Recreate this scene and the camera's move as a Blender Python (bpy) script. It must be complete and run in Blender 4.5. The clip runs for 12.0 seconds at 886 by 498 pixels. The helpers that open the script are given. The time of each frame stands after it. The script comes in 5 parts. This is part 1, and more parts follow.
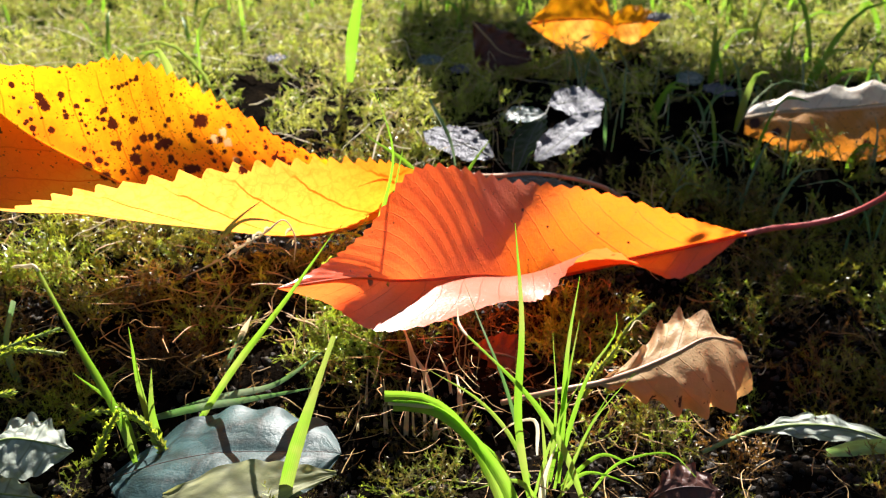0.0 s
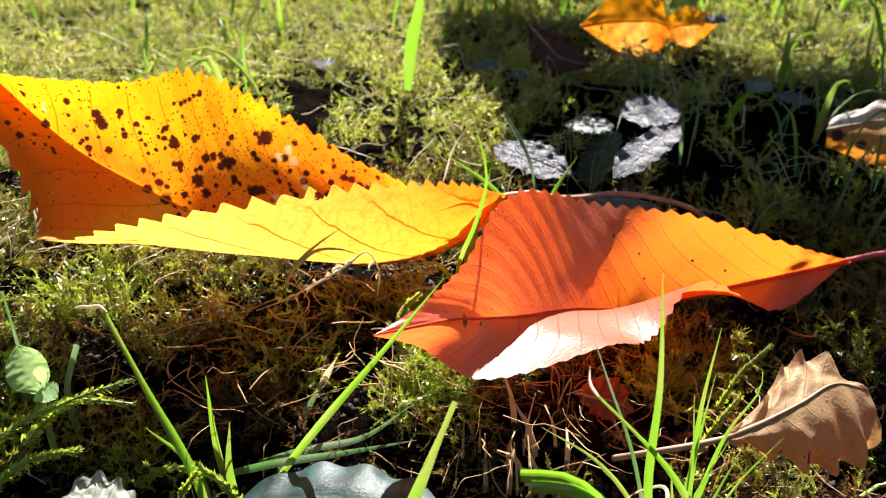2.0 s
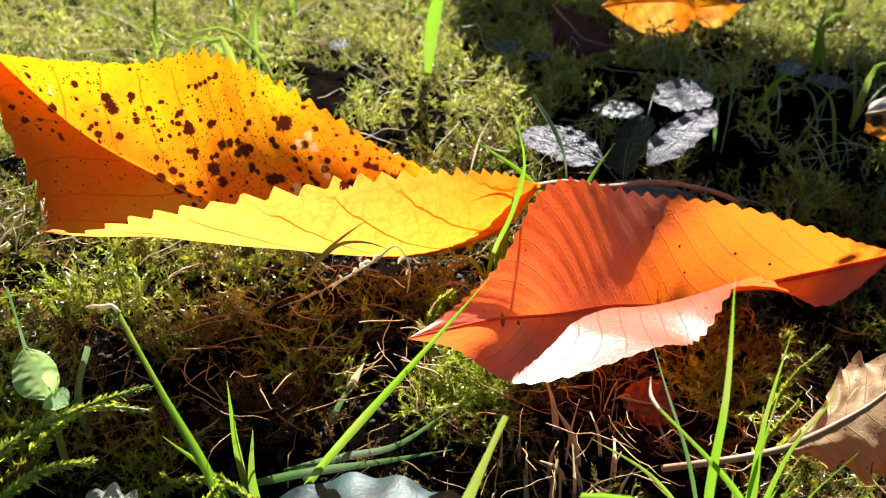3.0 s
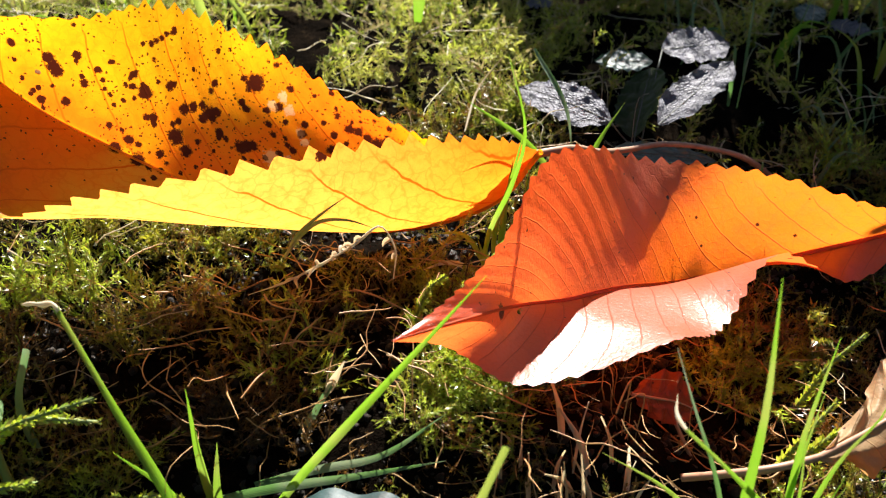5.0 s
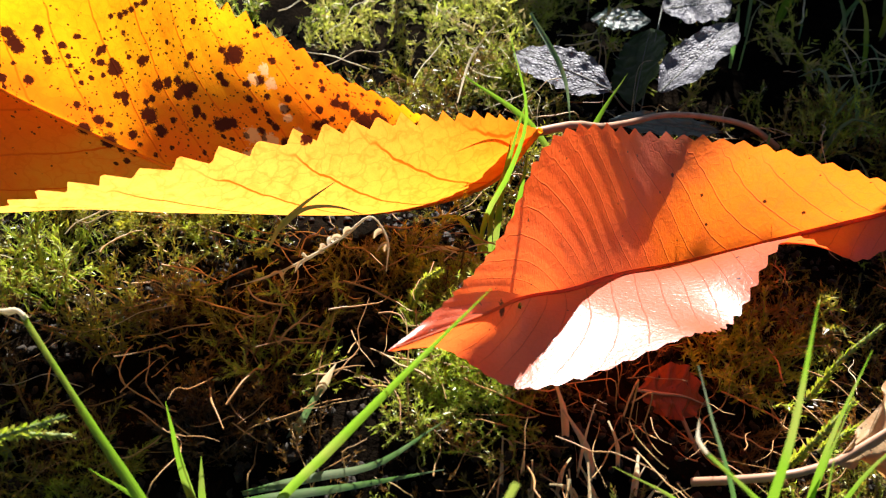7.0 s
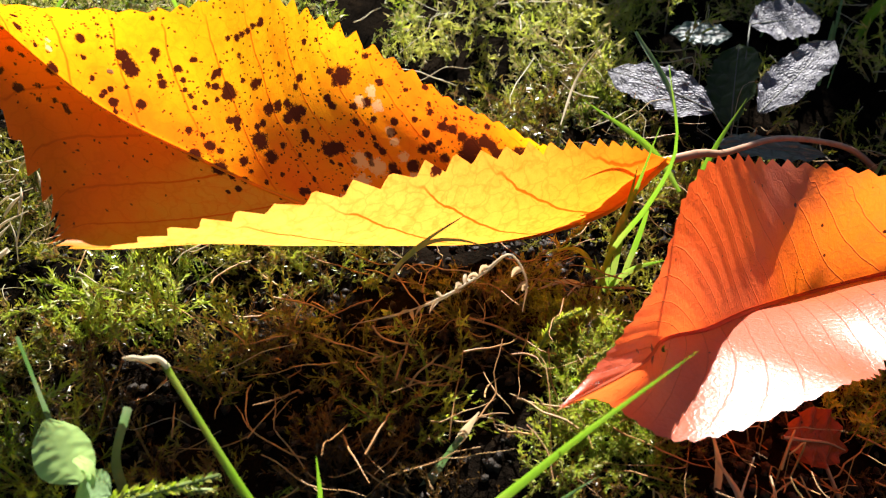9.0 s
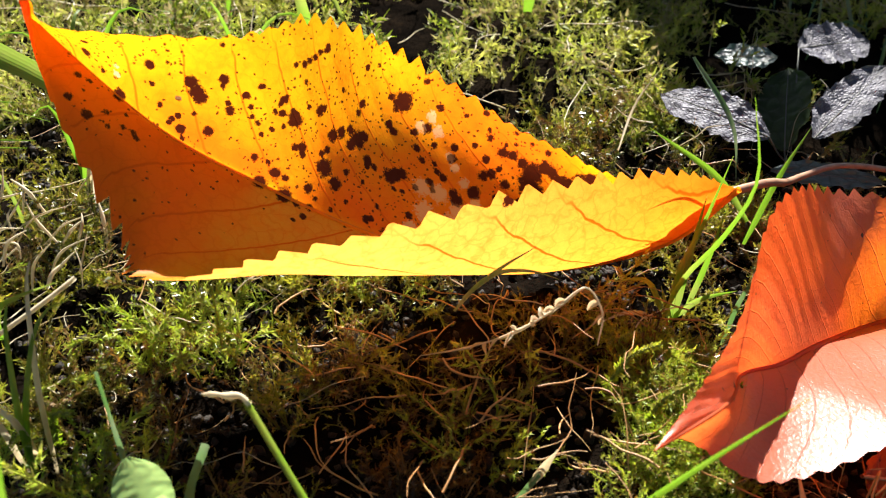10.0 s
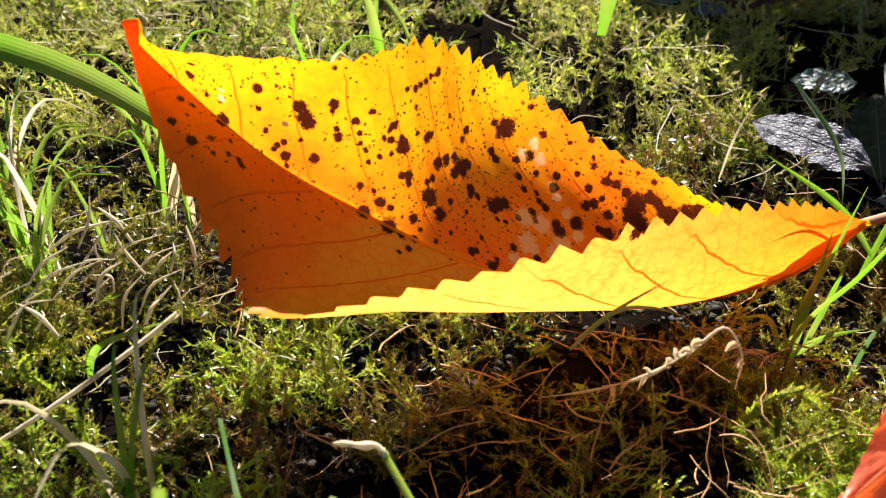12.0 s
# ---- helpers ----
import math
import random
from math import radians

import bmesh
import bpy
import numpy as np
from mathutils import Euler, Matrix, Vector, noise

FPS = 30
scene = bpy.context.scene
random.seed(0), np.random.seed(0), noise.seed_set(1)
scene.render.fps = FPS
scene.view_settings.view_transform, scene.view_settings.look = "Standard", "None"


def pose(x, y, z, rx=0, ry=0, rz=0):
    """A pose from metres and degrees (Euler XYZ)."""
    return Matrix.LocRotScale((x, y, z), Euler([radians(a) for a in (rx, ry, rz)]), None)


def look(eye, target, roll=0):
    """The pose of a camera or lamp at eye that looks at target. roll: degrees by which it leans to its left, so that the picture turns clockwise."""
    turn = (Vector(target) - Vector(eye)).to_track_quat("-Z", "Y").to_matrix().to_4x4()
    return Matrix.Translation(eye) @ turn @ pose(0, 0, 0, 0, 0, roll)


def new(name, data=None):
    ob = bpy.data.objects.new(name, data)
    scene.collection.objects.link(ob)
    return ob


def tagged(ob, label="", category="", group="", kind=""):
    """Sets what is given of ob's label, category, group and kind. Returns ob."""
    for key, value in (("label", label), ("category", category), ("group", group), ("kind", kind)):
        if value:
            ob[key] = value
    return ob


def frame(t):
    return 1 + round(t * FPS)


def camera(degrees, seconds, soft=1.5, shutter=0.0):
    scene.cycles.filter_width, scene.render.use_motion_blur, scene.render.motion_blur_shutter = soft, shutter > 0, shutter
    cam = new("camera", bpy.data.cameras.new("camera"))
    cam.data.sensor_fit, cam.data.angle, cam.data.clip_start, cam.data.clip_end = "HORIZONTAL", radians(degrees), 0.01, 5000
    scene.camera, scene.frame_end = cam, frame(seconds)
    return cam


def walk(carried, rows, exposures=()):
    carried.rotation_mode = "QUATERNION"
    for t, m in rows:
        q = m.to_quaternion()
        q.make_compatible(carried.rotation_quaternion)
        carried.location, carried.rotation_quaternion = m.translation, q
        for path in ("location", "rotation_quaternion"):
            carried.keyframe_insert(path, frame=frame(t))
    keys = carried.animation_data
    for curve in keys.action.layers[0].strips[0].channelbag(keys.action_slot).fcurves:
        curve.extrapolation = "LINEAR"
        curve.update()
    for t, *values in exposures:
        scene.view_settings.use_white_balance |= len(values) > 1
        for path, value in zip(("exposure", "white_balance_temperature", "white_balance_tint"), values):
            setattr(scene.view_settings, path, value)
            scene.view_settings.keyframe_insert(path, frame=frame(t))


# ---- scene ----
cam = camera(52.6, 12.0, soft=1.1)
cam.data.dof.use_dof, cam.data.dof.focus_distance, cam.data.dof.aperture_fstop = True, 0.12, 56.0
METRES, EYE, TILT, LEAN, TURN = 0.095, 0.072, -25.0, 0.0, 0.0
ROWS = [
    (0.0, 0.0, 0.0, 0.0, 0.0, 0.0, 0.0),
    (0.5, -0.0526, 0.044, 0.0165, 0.04, 0.13, -0.49),
    (1.0, -0.0802, 0.0878, 0.0279, 0.27, -0.27, -0.45),
    (1.5, -0.122, 0.1321, 0.0589, 0.38, -0.37, -0.38),
    (2.0, -0.1423, 0.1385, 0.0653, 0.5, -0.41, -0.24),
    (2.5, -0.1733, 0.175, 0.0781, 0.63, -0.79, -0.33),
    (3.0, -0.1898, 0.2296, 0.0804, 0.7, -1.49, -0.33),
    (5.0, -0.1835, 0.3877, 0.1209, 0.46, -4.95, 0.13),
    (5.5, -0.1816, 0.4061, 0.1287, 0.18, -5.94, 0.36),
    (6.0, -0.1819, 0.435, 0.1529, -0.18, -7.0, 0.34),
    (6.5, -0.1839, 0.4529, 0.1621, -0.5, -8.25, 0.43),
    (8.5, -0.3175, 0.5122, 0.2108, -0.89, -8.83, 0.27),
    (9.0, -0.3635, 0.5288, 0.2153, -0.67, -8.88, -0.11),
    (9.5, -0.3983, 0.536, 0.2228, -0.4, -8.67, -0.17),
    (10.0, -0.4421, 0.5512, 0.2351, -0.26, -8.14, -0.48),
    (10.5, -0.4752, 0.5717, 0.2343, -0.14, -8.1, -0.58),
    (11.0, -0.516, 0.586, 0.245, 0.03, -7.81, -0.65),
    (11.5, -0.5423, 0.6028, 0.2431, 0.18, -7.37, -0.6),
    (12.0, -0.5707, 0.6145, 0.2386, 0.24, -6.68, -0.72),
]
walk(cam, [(t, pose(0, 0, EYE, TILT, LEAN, TURN) @ pose(METRES * x, METRES * y, METRES * z, 90 + pitch, roll, yaw)) for t, x, y, z, yaw, pitch, roll in ROWS],
     exposures=[(0.0, 1.95), (3.0, 1.78), (6.0, 1.68), (12.0, 1.70)])

# ---- daylight: low autumn sun behind the leaves, clear sky ----
SUN_HEIGHT, SUN_TURN = radians(44.0), radians(6.0)
SUN_WAY = Vector((math.sin(SUN_TURN) * math.cos(SUN_HEIGHT), math.cos(SUN_TURN) * math.cos(SUN_HEIGHT), math.sin(SUN_HEIGHT)))
world = bpy.data.worlds.new("sky")
scene.world = world
world.use_nodes = True
sky = world.node_tree.nodes.new("ShaderNodeTexSky")
sky.sky_type, sky.sun_disc = "NISHITA", False
sky.sun_elevation = math.asin(SUN_WAY.z)
sky.sun_rotation = math.atan2(SUN_WAY.x, SUN_WAY.y)
world.node_tree.links.new(sky.outputs[0], world.node_tree.nodes["Background"].inputs[0])
world.node_tree.nodes["Background"].inputs[1].default_value = 0.022
sun_data = bpy.data.lights.new("sun", "SUN")
sun_data.energy, sun_data.angle, sun_data.color = 5.0, radians(0.53), (1.0, 0.96, 0.90)
sun = new("sun", sun_data)
sun.matrix_world = look(SUN_WAY * 5, (0, 0, 0))

# ---- materials ----
MM = 0.001


class Tree:
    """A small wrapper round a material's node tree."""

    def __init__(self, name):
        self.mat = bpy.data.materials.new(name)
        self.mat.use_nodes = True
        self.nt = self.mat.node_tree
        self.nt.nodes.clear()
        self.out = self.nt.nodes.new("ShaderNodeOutputMaterial")

    def put(self, socket, value):
        if isinstance(value, bpy.types.NodeSocket):
            self.nt.links.new(value, socket)
        elif isinstance(value, tuple) and len(value) == 3 and socket.type == "RGBA":
            socket.default_value = (*value, 1)
        else:
            socket.default_value = value

    def node(self, kind, ins=(), operation="", feature="", attribute_name="", interpolation_type="", data_type="", blend_type=""):
        n = self.nt.nodes.new("ShaderNode" + kind)
        if operation:
            n.operation = operation
        if feature:
            n.feature = feature
        if attribute_name:
            n.attribute_name = attribute_name
        if interpolation_type:
            n.interpolation_type = interpolation_type
        if data_type:
            n.data_type = data_type
        if blend_type:
            n.blend_type = blend_type
        for key, value in dict(ins).items():
            self.put(n.inputs[key], value)
        return n

    def math(self, op, a, b=0.0, c=0.0):
        return self.node("Math", {0: a, 1: b, 2: c}, operation=op).outputs[0]

    def step(self, value, lo, hi, a=0.0, b=1.0):
        return self.node("MapRange", {0: value, 1: lo, 2: hi, 3: a, 4: b}, interpolation_type="SMOOTHSTEP").outputs[0]

    def mix(self, fac, a, b, mode="MIX"):
        n = self.node("Mix", data_type="RGBA", blend_type=mode)
        self.put(n.inputs["Factor"], fac), self.put(n.inputs["A"], a), self.put(n.inputs["B"], b)
        return n.outputs["Result"]

    def noise(self, vec, scale, detail=3.0, rough=0.55):
        return self.node("TexNoise", {"Vector": vec, "Scale": scale, "Detail": detail, "Roughness": rough}).outputs["Fac"]

    def voronoi(self, vec, scale, feature="F1"):
        return self.node("TexVoronoi", {"Vector": vec, "Scale": scale}, feature=feature)

    def obj(self):
        return self.node("TexCoord").outputs["Object"]

    def bump(self, height, distance, strength=1.0):
        return self.node("Bump", {"Height": height, "Distance": distance, "Strength": strength}).outputs[0]

    def surface(self, shader):
        self.nt.links.new(shader, self.out.inputs[0])
        return self.mat

    def sheet(self, base, through_colour, share, rough=0.5, spec=0.5, normal=None, coat=0.0):
        """A thin leaf: a glossy face and light that passes through it."""
        face = self.node("BsdfPrincipled", {"Base Color": base, "Roughness": rough, "Specular IOR Level": spec, "Coat Weight": coat, "Coat Roughness": 0.5, "Coat IOR": 2.1})
        back = self.node("BsdfTranslucent", {"Color": through_colour})
        if normal is not None:
            self.put(face.inputs["Normal"], normal)
            self.put(back.inputs["Normal"], normal)
        return self.surface(self.node("MixShader", {0: share, 1: face.outputs[0], 2: back.outputs[0]}).outputs[0])


def leaf_material(name, lit, lit_far, face, face_far, vein, spots, share, rough, spec, under=None, under_base=(0.92, 0.33, 0.02), under_tip=(1.0, 0.27, 0.012), relief=0.00025, coat=0.0):
    """A broad leaf in leaf coordinates: u along the midrib from the stalk (0) to the tip (1), v across (-1 to 1)."""
    m = Tree(name)
    uv = m.node("SeparateXYZ", {0: m.node("UVMap").outputs[0]})
    s, w = uv.outputs[0], uv.outputs[1]
    across = m.math("ABSOLUTE", w)
    flat = m.node("VectorMath", {0: m.obj(), 3: 1000.0}, operation="SCALE").outputs[0]
    grain = m.noise(flat, 0.16, 4.0)
    wobble = m.noise(flat, 0.35, 2.0)
    # side veins, bent towards the tip
    run = m.node("Attribute", attribute_name="vein").outputs["Fac"]
    run = m.math("ADD", run, m.math("MULTIPLY", wobble, 0.12))
    away = m.math("PINGPONG", run, 0.5)
    side_vein = m.math("MULTIPLY", m.step(away, 0.0, 0.04, 1.0, 0.0), m.step(across, 0.75, 1.0, 1.0, 0.15))
    sway = m.node("VectorMath", {0: m.node("TexNoise", {"Vector": flat, "Scale": 0.5, "Detail": 3.0}).outputs["Color"], 3: 2.6}, operation="SCALE").outputs[0]
    bent = m.node("VectorMath", {0: flat, 1: sway}, operation="ADD")
    net = m.step(m.voronoi(bent.outputs[0], 0.42, "DISTANCE_TO_EDGE").outputs["Distance"], 0.0, 0.09, 1.0, 0.0)
    fine = m.step(m.voronoi(flat, 1.3, "DISTANCE_TO_EDGE").outputs["Distance"], 0.0, 0.12, 1.0, 0.0)
    lines = m.math("MAXIMUM", side_vein, m.math("MULTIPLY", net, 0.22))
    lines = m.math("MAXIMUM", lines, m.math("MULTIPLY", fine, 0.06))
    # the leaf's own turning colours
    turn = m.math("ADD", m.node("Attribute", attribute_name="turn").outputs["Fac"], m.math("MULTIPLY", m.math("SUBTRACT", grain, 0.5), 1.1))
    turn = m.step(turn, 0.0, 1.0)
    passed = m.mix(turn, lit if under is None else m.mix(m.step(w, -0.04, 0.02), m.mix(m.step(s, 0.60, 0.70), m.mix(m.step(s, 0.12, 0.55), under_base, under), under_tip), lit), lit_far)
    shown = m.mix(turn, face, face_far)
    fleck = m.step(m.noise(flat, 4.0, 4.0, 0.7), 0.50, 0.68)
    shown = m.mix(m.math("MULTIPLY", fleck, 0.35), shown, face_far)
    passed = m.mix(m.math("MULTIPLY", m.step(m.noise(flat, 0.55, 4.0, 0.65), 0.45, 0.7), 0.30), passed, lit_far)
    passed = m.mix(m.math("MULTIPLY", lines, 0.8 if under is None else m.step(w, -0.04, 0.02, 1.5, 0.8)), passed, vein)
    shown = m.mix(m.math("MULTIPLY", lines, 0.45), shown, vein)
    # brown leaf spots: the large ones set by a mesh attribute, the small ones scattered
    blot = m.node("Attribute", attribute_name="blot").outputs["Fac"]
    ragged = m.noise(flat, 1.7, 4.0, 0.75)
    big = m.step(m.math("ADD", blot, m.math("MULTIPLY", m.math("SUBTRACT", ragged, 0.5), 0.9)), 0.39, 0.59)
    warp = m.node("VectorMath", {0: flat, 1: m.node("TexNoise", {"Vector": flat, "Scale": 0.8}).outputs["Color"]}, operation="ADD").outputs[0]
    crowd = m.step(m.noise(flat, 0.12, 2.0), 0.36, 0.58)
    where = m.node("Attribute", attribute_name="speckle").outputs["Fac"]
    dots = m.voronoi(warp, 1.7)
    dot_pick = m.node("SeparateColor", {0: dots.outputs["Color"]}).outputs[1]
    tiny = m.math("MULTIPLY", m.step(dots.outputs["Distance"], 0.20, 0.34, 1.0, 0.0), m.math("LESS_THAN", dot_pick, m.math("MULTIPLY", m.math("MULTIPLY", where, m.math("ADD", crowd, 0.3)), 0.8 * spots)))
    dead = m.math("MAXIMUM", big, m.math("MULTIPLY", tiny, 0.9))
    passed = m.mix(dead, passed, (0.055, 0.008, 0.003))
    shown = m.mix(dead, shown, (0.075, 0.022, 0.012))
    # a pale scar where the skin has dried
    scar = m.node("Attribute", attribute_name="scar").outputs["Fac"]
    scar = m.step(m.math("ADD", scar, m.math("MULTIPLY", m.math("SUBTRACT", ragged, 0.5), 1.5)), 0.36, 0.58)
    scar = m.math("MULTIPLY", scar, m.math("SUBTRACT", 1.0, m.math("MULTIPLY", big, 0.8)))
    passed = m.mix(scar, passed, (1.0, 0.50, 0.22))
    shown = m.mix(scar, shown, (0.88, 0.60, 0.40))
    height = m.math("ADD", m.math("MULTIPLY", lines, -0.6), m.math("MULTIPLY", m.noise(flat, 1.6, 3.0), 0.7))
    normal = m.bump(height, relief, 0.8)
    sheen = m.math("ADD", rough, m.math("MULTIPLY", m.math("SUBTRACT", m.noise(flat, 2.2, 3.0), 0.5), 0.25))
    polish = m.step(m.noise(flat, 2.8, 4.0, 0.7), 0.38, 0.60, 0.35 * coat, coat) if coat else 0.0
    return m.sheet(shown, passed, share, sheen, spec, normal, polish)


yellow_skin = leaf_material("yellow_leaf_skin", (1.0, 0.41, 0.006), (1.0, 0.15, 0.005), (0.95, 0.36, 0.012), (0.95, 0.22, 0.010),
                            (0.78, 0.10, 0.003), 0.70, 0.60, 0.46, 0.25, under=(0.92, 0.46, 0.08), relief=0.00007)
red_skin = leaf_material("red_leaf_skin", (1.0, 0.20, 0.012), (1.0, 0.16, 0.03), (0.80, 0.18, 0.03), (0.84, 0.18, 0.08),
                         (0.70, 0.10, 0.02), 0.10, 0.58, 0.34, 1.0, relief=0.00016, coat=0.36)
dull_skin = leaf_material("dull_yellow_leaf_skin", (0.90, 0.60, 0.26), (0.72, 0.24, 0.02), (0.86, 0.78, 0.66), (0.60, 0.27, 0.05),
                          (0.40, 0.16, 0.03), 0.6, 0.36, 0.5, 0.4)
tan_skin = leaf_material("dry_leaf_skin", (0.74, 0.42, 0.15), (0.64, 0.28, 0.06), (0.50, 0.33, 0.18), (0.36, 0.21, 0.09),
                         (0.42, 0.24, 0.11), 0.5, 0.4, 0.55, 0.3, relief=0.00018)
ember_skin = leaf_material("orange_scrap_skin", (0.50, 0.09, 0.02), (0.28, 0.04, 0.015), (0.34, 0.08, 0.03), (0.20, 0.04, 0.02),
                           (0.15, 0.02, 0.01), 0.2, 0.45, 0.45, 0.4)
umber_skin = leaf_material("dark_brown_leaf_skin", (0.12, 0.03, 0.015), (0.08, 0.02, 0.01), (0.10, 0.035, 0.022), (0.06, 0.02, 0.015),
                           (0.04, 0.015, 0.01), 0.2, 0.3, 0.4, 0.5)


def grey_material(name, face, passed, quilt, rough, spec, share, relief=0.0003):
    """A fleshy low herb leaf with a quilted, downy skin."""
    m = Tree(name)
    uv = m.node("SeparateXYZ", {0: m.node("UVMap").outputs[0]})
    flat = m.node("CombineXYZ", {0: m.math("MULTIPLY", uv.outputs[0], 26.0), 1: m.math("MULTIPLY", uv.outputs[1], 8.0)}).outputs[0]
    cells = m.voronoi(flat, quilt, "DISTANCE_TO_EDGE").outputs["Distance"]
    grain = m.noise(flat, 2.6, 4.0)
    tone = m.mix(m.step(m.noise(flat, 0.25, 3.0), 0.35, 0.65), face, tuple(0.55 * c for c in face))
    tone = m.mix(m.step(cells, 0.0, 0.10, 0.75, 0.0), tone, tuple(0.22 * c for c in face))
    height = m.math("ADD", m.step(cells, 0.0, 0.35), m.math("MULTIPLY", grain, 0.35))
    return m.sheet(tone, passed, share, m.math("ADD", rough, m.math("MULTIPLY", grain, 0.15)), spec, m.bump(height, relief, 0.7))


silver_skin = grey_material("silver_herb_skin", (0.165, 0.16, 0.205), (0.10, 0.12, 0.07), 0.95, 0.5, 0.45, 0.12, 0.0002)
teal_skin = grey_material("teal_herb_skin", (0.10, 0.17, 0.16), (0.10, 0.20, 0.05), 0.25, 0.34, 0.8, 0.2)
plantain_skin = grey_material("plantain_skin", (0.035, 0.075, 0.078), (0.07, 0.13, 0.07), 0.16, 0.44, 0.42, 0.15, 0.0004)
torn_skin = grey_material("torn_leaf_skin", (0.60, 0.66, 0.56), (0.45, 0.52, 0.28), 0.2, 0.5, 0.3, 0.45)
under_skin = grey_material("leaf_underside_skin", (0.30, 0.30, 0.15), (0.40, 0.42, 0.14), 0.1, 0.5, 0.3, 0.4, 0.0001)


def blade_material(name, face, passed, pale, share=0.5, rough=0.42):
    m = Tree(name)
    at = m.obj()
    rnd = m.node("ObjectInfo").outputs["Random"]
    isl = m.node("NewGeometry").outputs["Random Per Island"]
    uv = m.node("SeparateXYZ", {0: m.node("UVMap").outputs[0]})
    ribs = m.math("PINGPONG", m.math("MULTIPLY", uv.outputs[1], 3.5), 0.5)
    worn = m.step(m.math("ADD", m.noise(at, 90.0, 3.0), m.math("MULTIPLY", isl, 0.25)), 0.58, 0.80)
    f = m.mix(worn, face, pale)
    f = m.mix(m.math("MULTIPLY", m.math("ADD", rnd, isl), 0.3), f, tuple(0.55 * c for c in face))
    p = m.mix(worn, passed, pale)
    p = m.mix(m.step(ribs, 0.1, 0.5, 0.14, 0.0), p, tuple(0.35 * c for c in passed))
    return m.sheet(f, p, share, rough, 0.5, m.bump(ribs, 0.00006, 0.6))


grass_skin = blade_material("grass_blade_skin", (0.09, 0.20, 0.02), (0.22, 0.44, 0.025), (0.32, 0.40, 0.07))
blue_grass_skin = blade_material("bluish_blade_skin", (0.11, 0.19, 0.11), (0.14, 0.30, 0.07), (0.30, 0.36, 0.22), 0.35)
clover_skin = grey_material("seedling_skin", (0.42, 0.60, 0.28), (0.55, 0.85, 0.20), 0.012, 0.4, 0.5, 0.45, 0.0001)
straw_skin = blade_material("straw_skin", (0.68, 0.57, 0.36), (0.74, 0.60, 0.34), (0.85, 0.78, 0.62), 0.45, 0.5)


def moss_material(name, face, face_two, passed, passed_two, dry, rough=0.33, spec=0.6):
    m = Tree(name)
    at = m.obj()
    isl = m.node("NewGeometry").outputs["Random Per Island"]
    patch = m.step(m.math("ADD", m.noise(at, 45.0, 4.0), m.math("MULTIPLY", isl, 0.28)), 0.40, 0.84)
    f = m.mix(patch, face, face_two)
    p = m.mix(patch, passed, passed_two)
    old = m.step(m.math("ADD", m.noise(at, 130.0, 3.0), m.math("MULTIPLY", isl, 0.35)), 0.64, 0.84)
    f, p = m.mix(old, f, dry), m.mix(old, p, dry)
    return m.sheet(f, p, 0.32, rough, spec)


moss_skin = moss_material("moss_skin", (0.035, 0.048, 0.006), (0.31, 0.32, 0.032), (0.12, 0.15, 0.008), (0.88, 0.82, 0.06), (0.26, 0.15, 0.05))
# dead moss; its orange-brown also holds the light coming through the yellow leaf
dead_glow_moss_skin = moss_material("dead_moss_glow_skin", (0.035, 0.028, 0.008), (0.26, 0.13, 0.03), (0.12, 0.075, 0.012), (0.72, 0.34, 0.045), (0.035, 0.018, 0.009))
far_moss_skin = moss_material("far_moss_skin", (0.09, 0.14, 0.015), (0.40, 0.42, 0.075), (0.34, 0.48, 0.02), (0.94, 0.93, 0.17), (0.42, 0.33, 0.15), 0.55, 0.3)
fresh_moss_skin = moss_material("fresh_moss_skin", (0.14, 0.24, 0.02), (0.45, 0.54, 0.06), (0.38, 0.60, 0.015), (0.92, 0.97, 0.09), (0.26, 0.24, 0.05))


def fibre_material(name, a, b, rough=0.55):
    m = Tree(name)
    isl = m.node("NewGeometry").outputs["Random Per Island"]
    tone = m.mix(isl, a, b)
    tone = m.mix(m.step(m.noise(m.obj(), 500.0, 3.0), 0.45, 0.75, 0.0, 0.5), tone, tuple(0.4 * c for c in a))
    return m.surface(m.node("BsdfPrincipled", {"Base Color": tone, "Roughness": rough, "Specular IOR Level": 0.4}).outputs[0])


# dry strands, coloured more orange for the light falling through the yellow leaf
strand_skin = fibre_material("dry_strand_skin", (0.30, 0.14, 0.04), (0.56, 0.35, 0.14))
pale = Tree("pale_stalk_skin")
pale_tone = pale.mix(pale.node("NewGeometry").outputs["Random Per Island"], (0.60, 0.49, 0.30), (0.82, 0.75, 0.58))
pale_tone = pale.mix(pale.step(pale.noise(pale.obj(), 600.0, 3.0), 0.45, 0.75, 0.0, 0.45), pale_tone, (0.40, 0.30, 0.16))
pale_skin = pale.sheet(pale_tone, pale_tone, 0.4, 0.5, 0.4)
stalk_skin = fibre_material("red_stalk_skin", (0.48, 0.06, 0.06), (0.55, 0.10, 0.08), 0.35)
tan_stalk_skin = fibre_material("tan_stalk_skin", (0.32, 0.17, 0.10), (0.42, 0.24, 0.15), 0.45)


def rib_material(name, face, passed):
    m = Tree(name)
    streak = m.noise(m.obj(), 900.0, 3.0)
    return m.sheet(m.mix(streak, face, tuple(0.7 * c for c in face)), passed, 0.45, 0.45, 0.4)


seedling_skin = rib_material("seedling_leaf_skin", (0.36, 0.55, 0.26), (0.48, 0.72, 0.24))
rib_yellow = rib_material("yellow_rib_skin", (0.82, 0.36, 0.02), (0.95, 0.36, 0.012))
rib_red = rib_material("red_rib_skin", (0.56, 0.12, 0.03), (0.85, 0.13, 0.012))

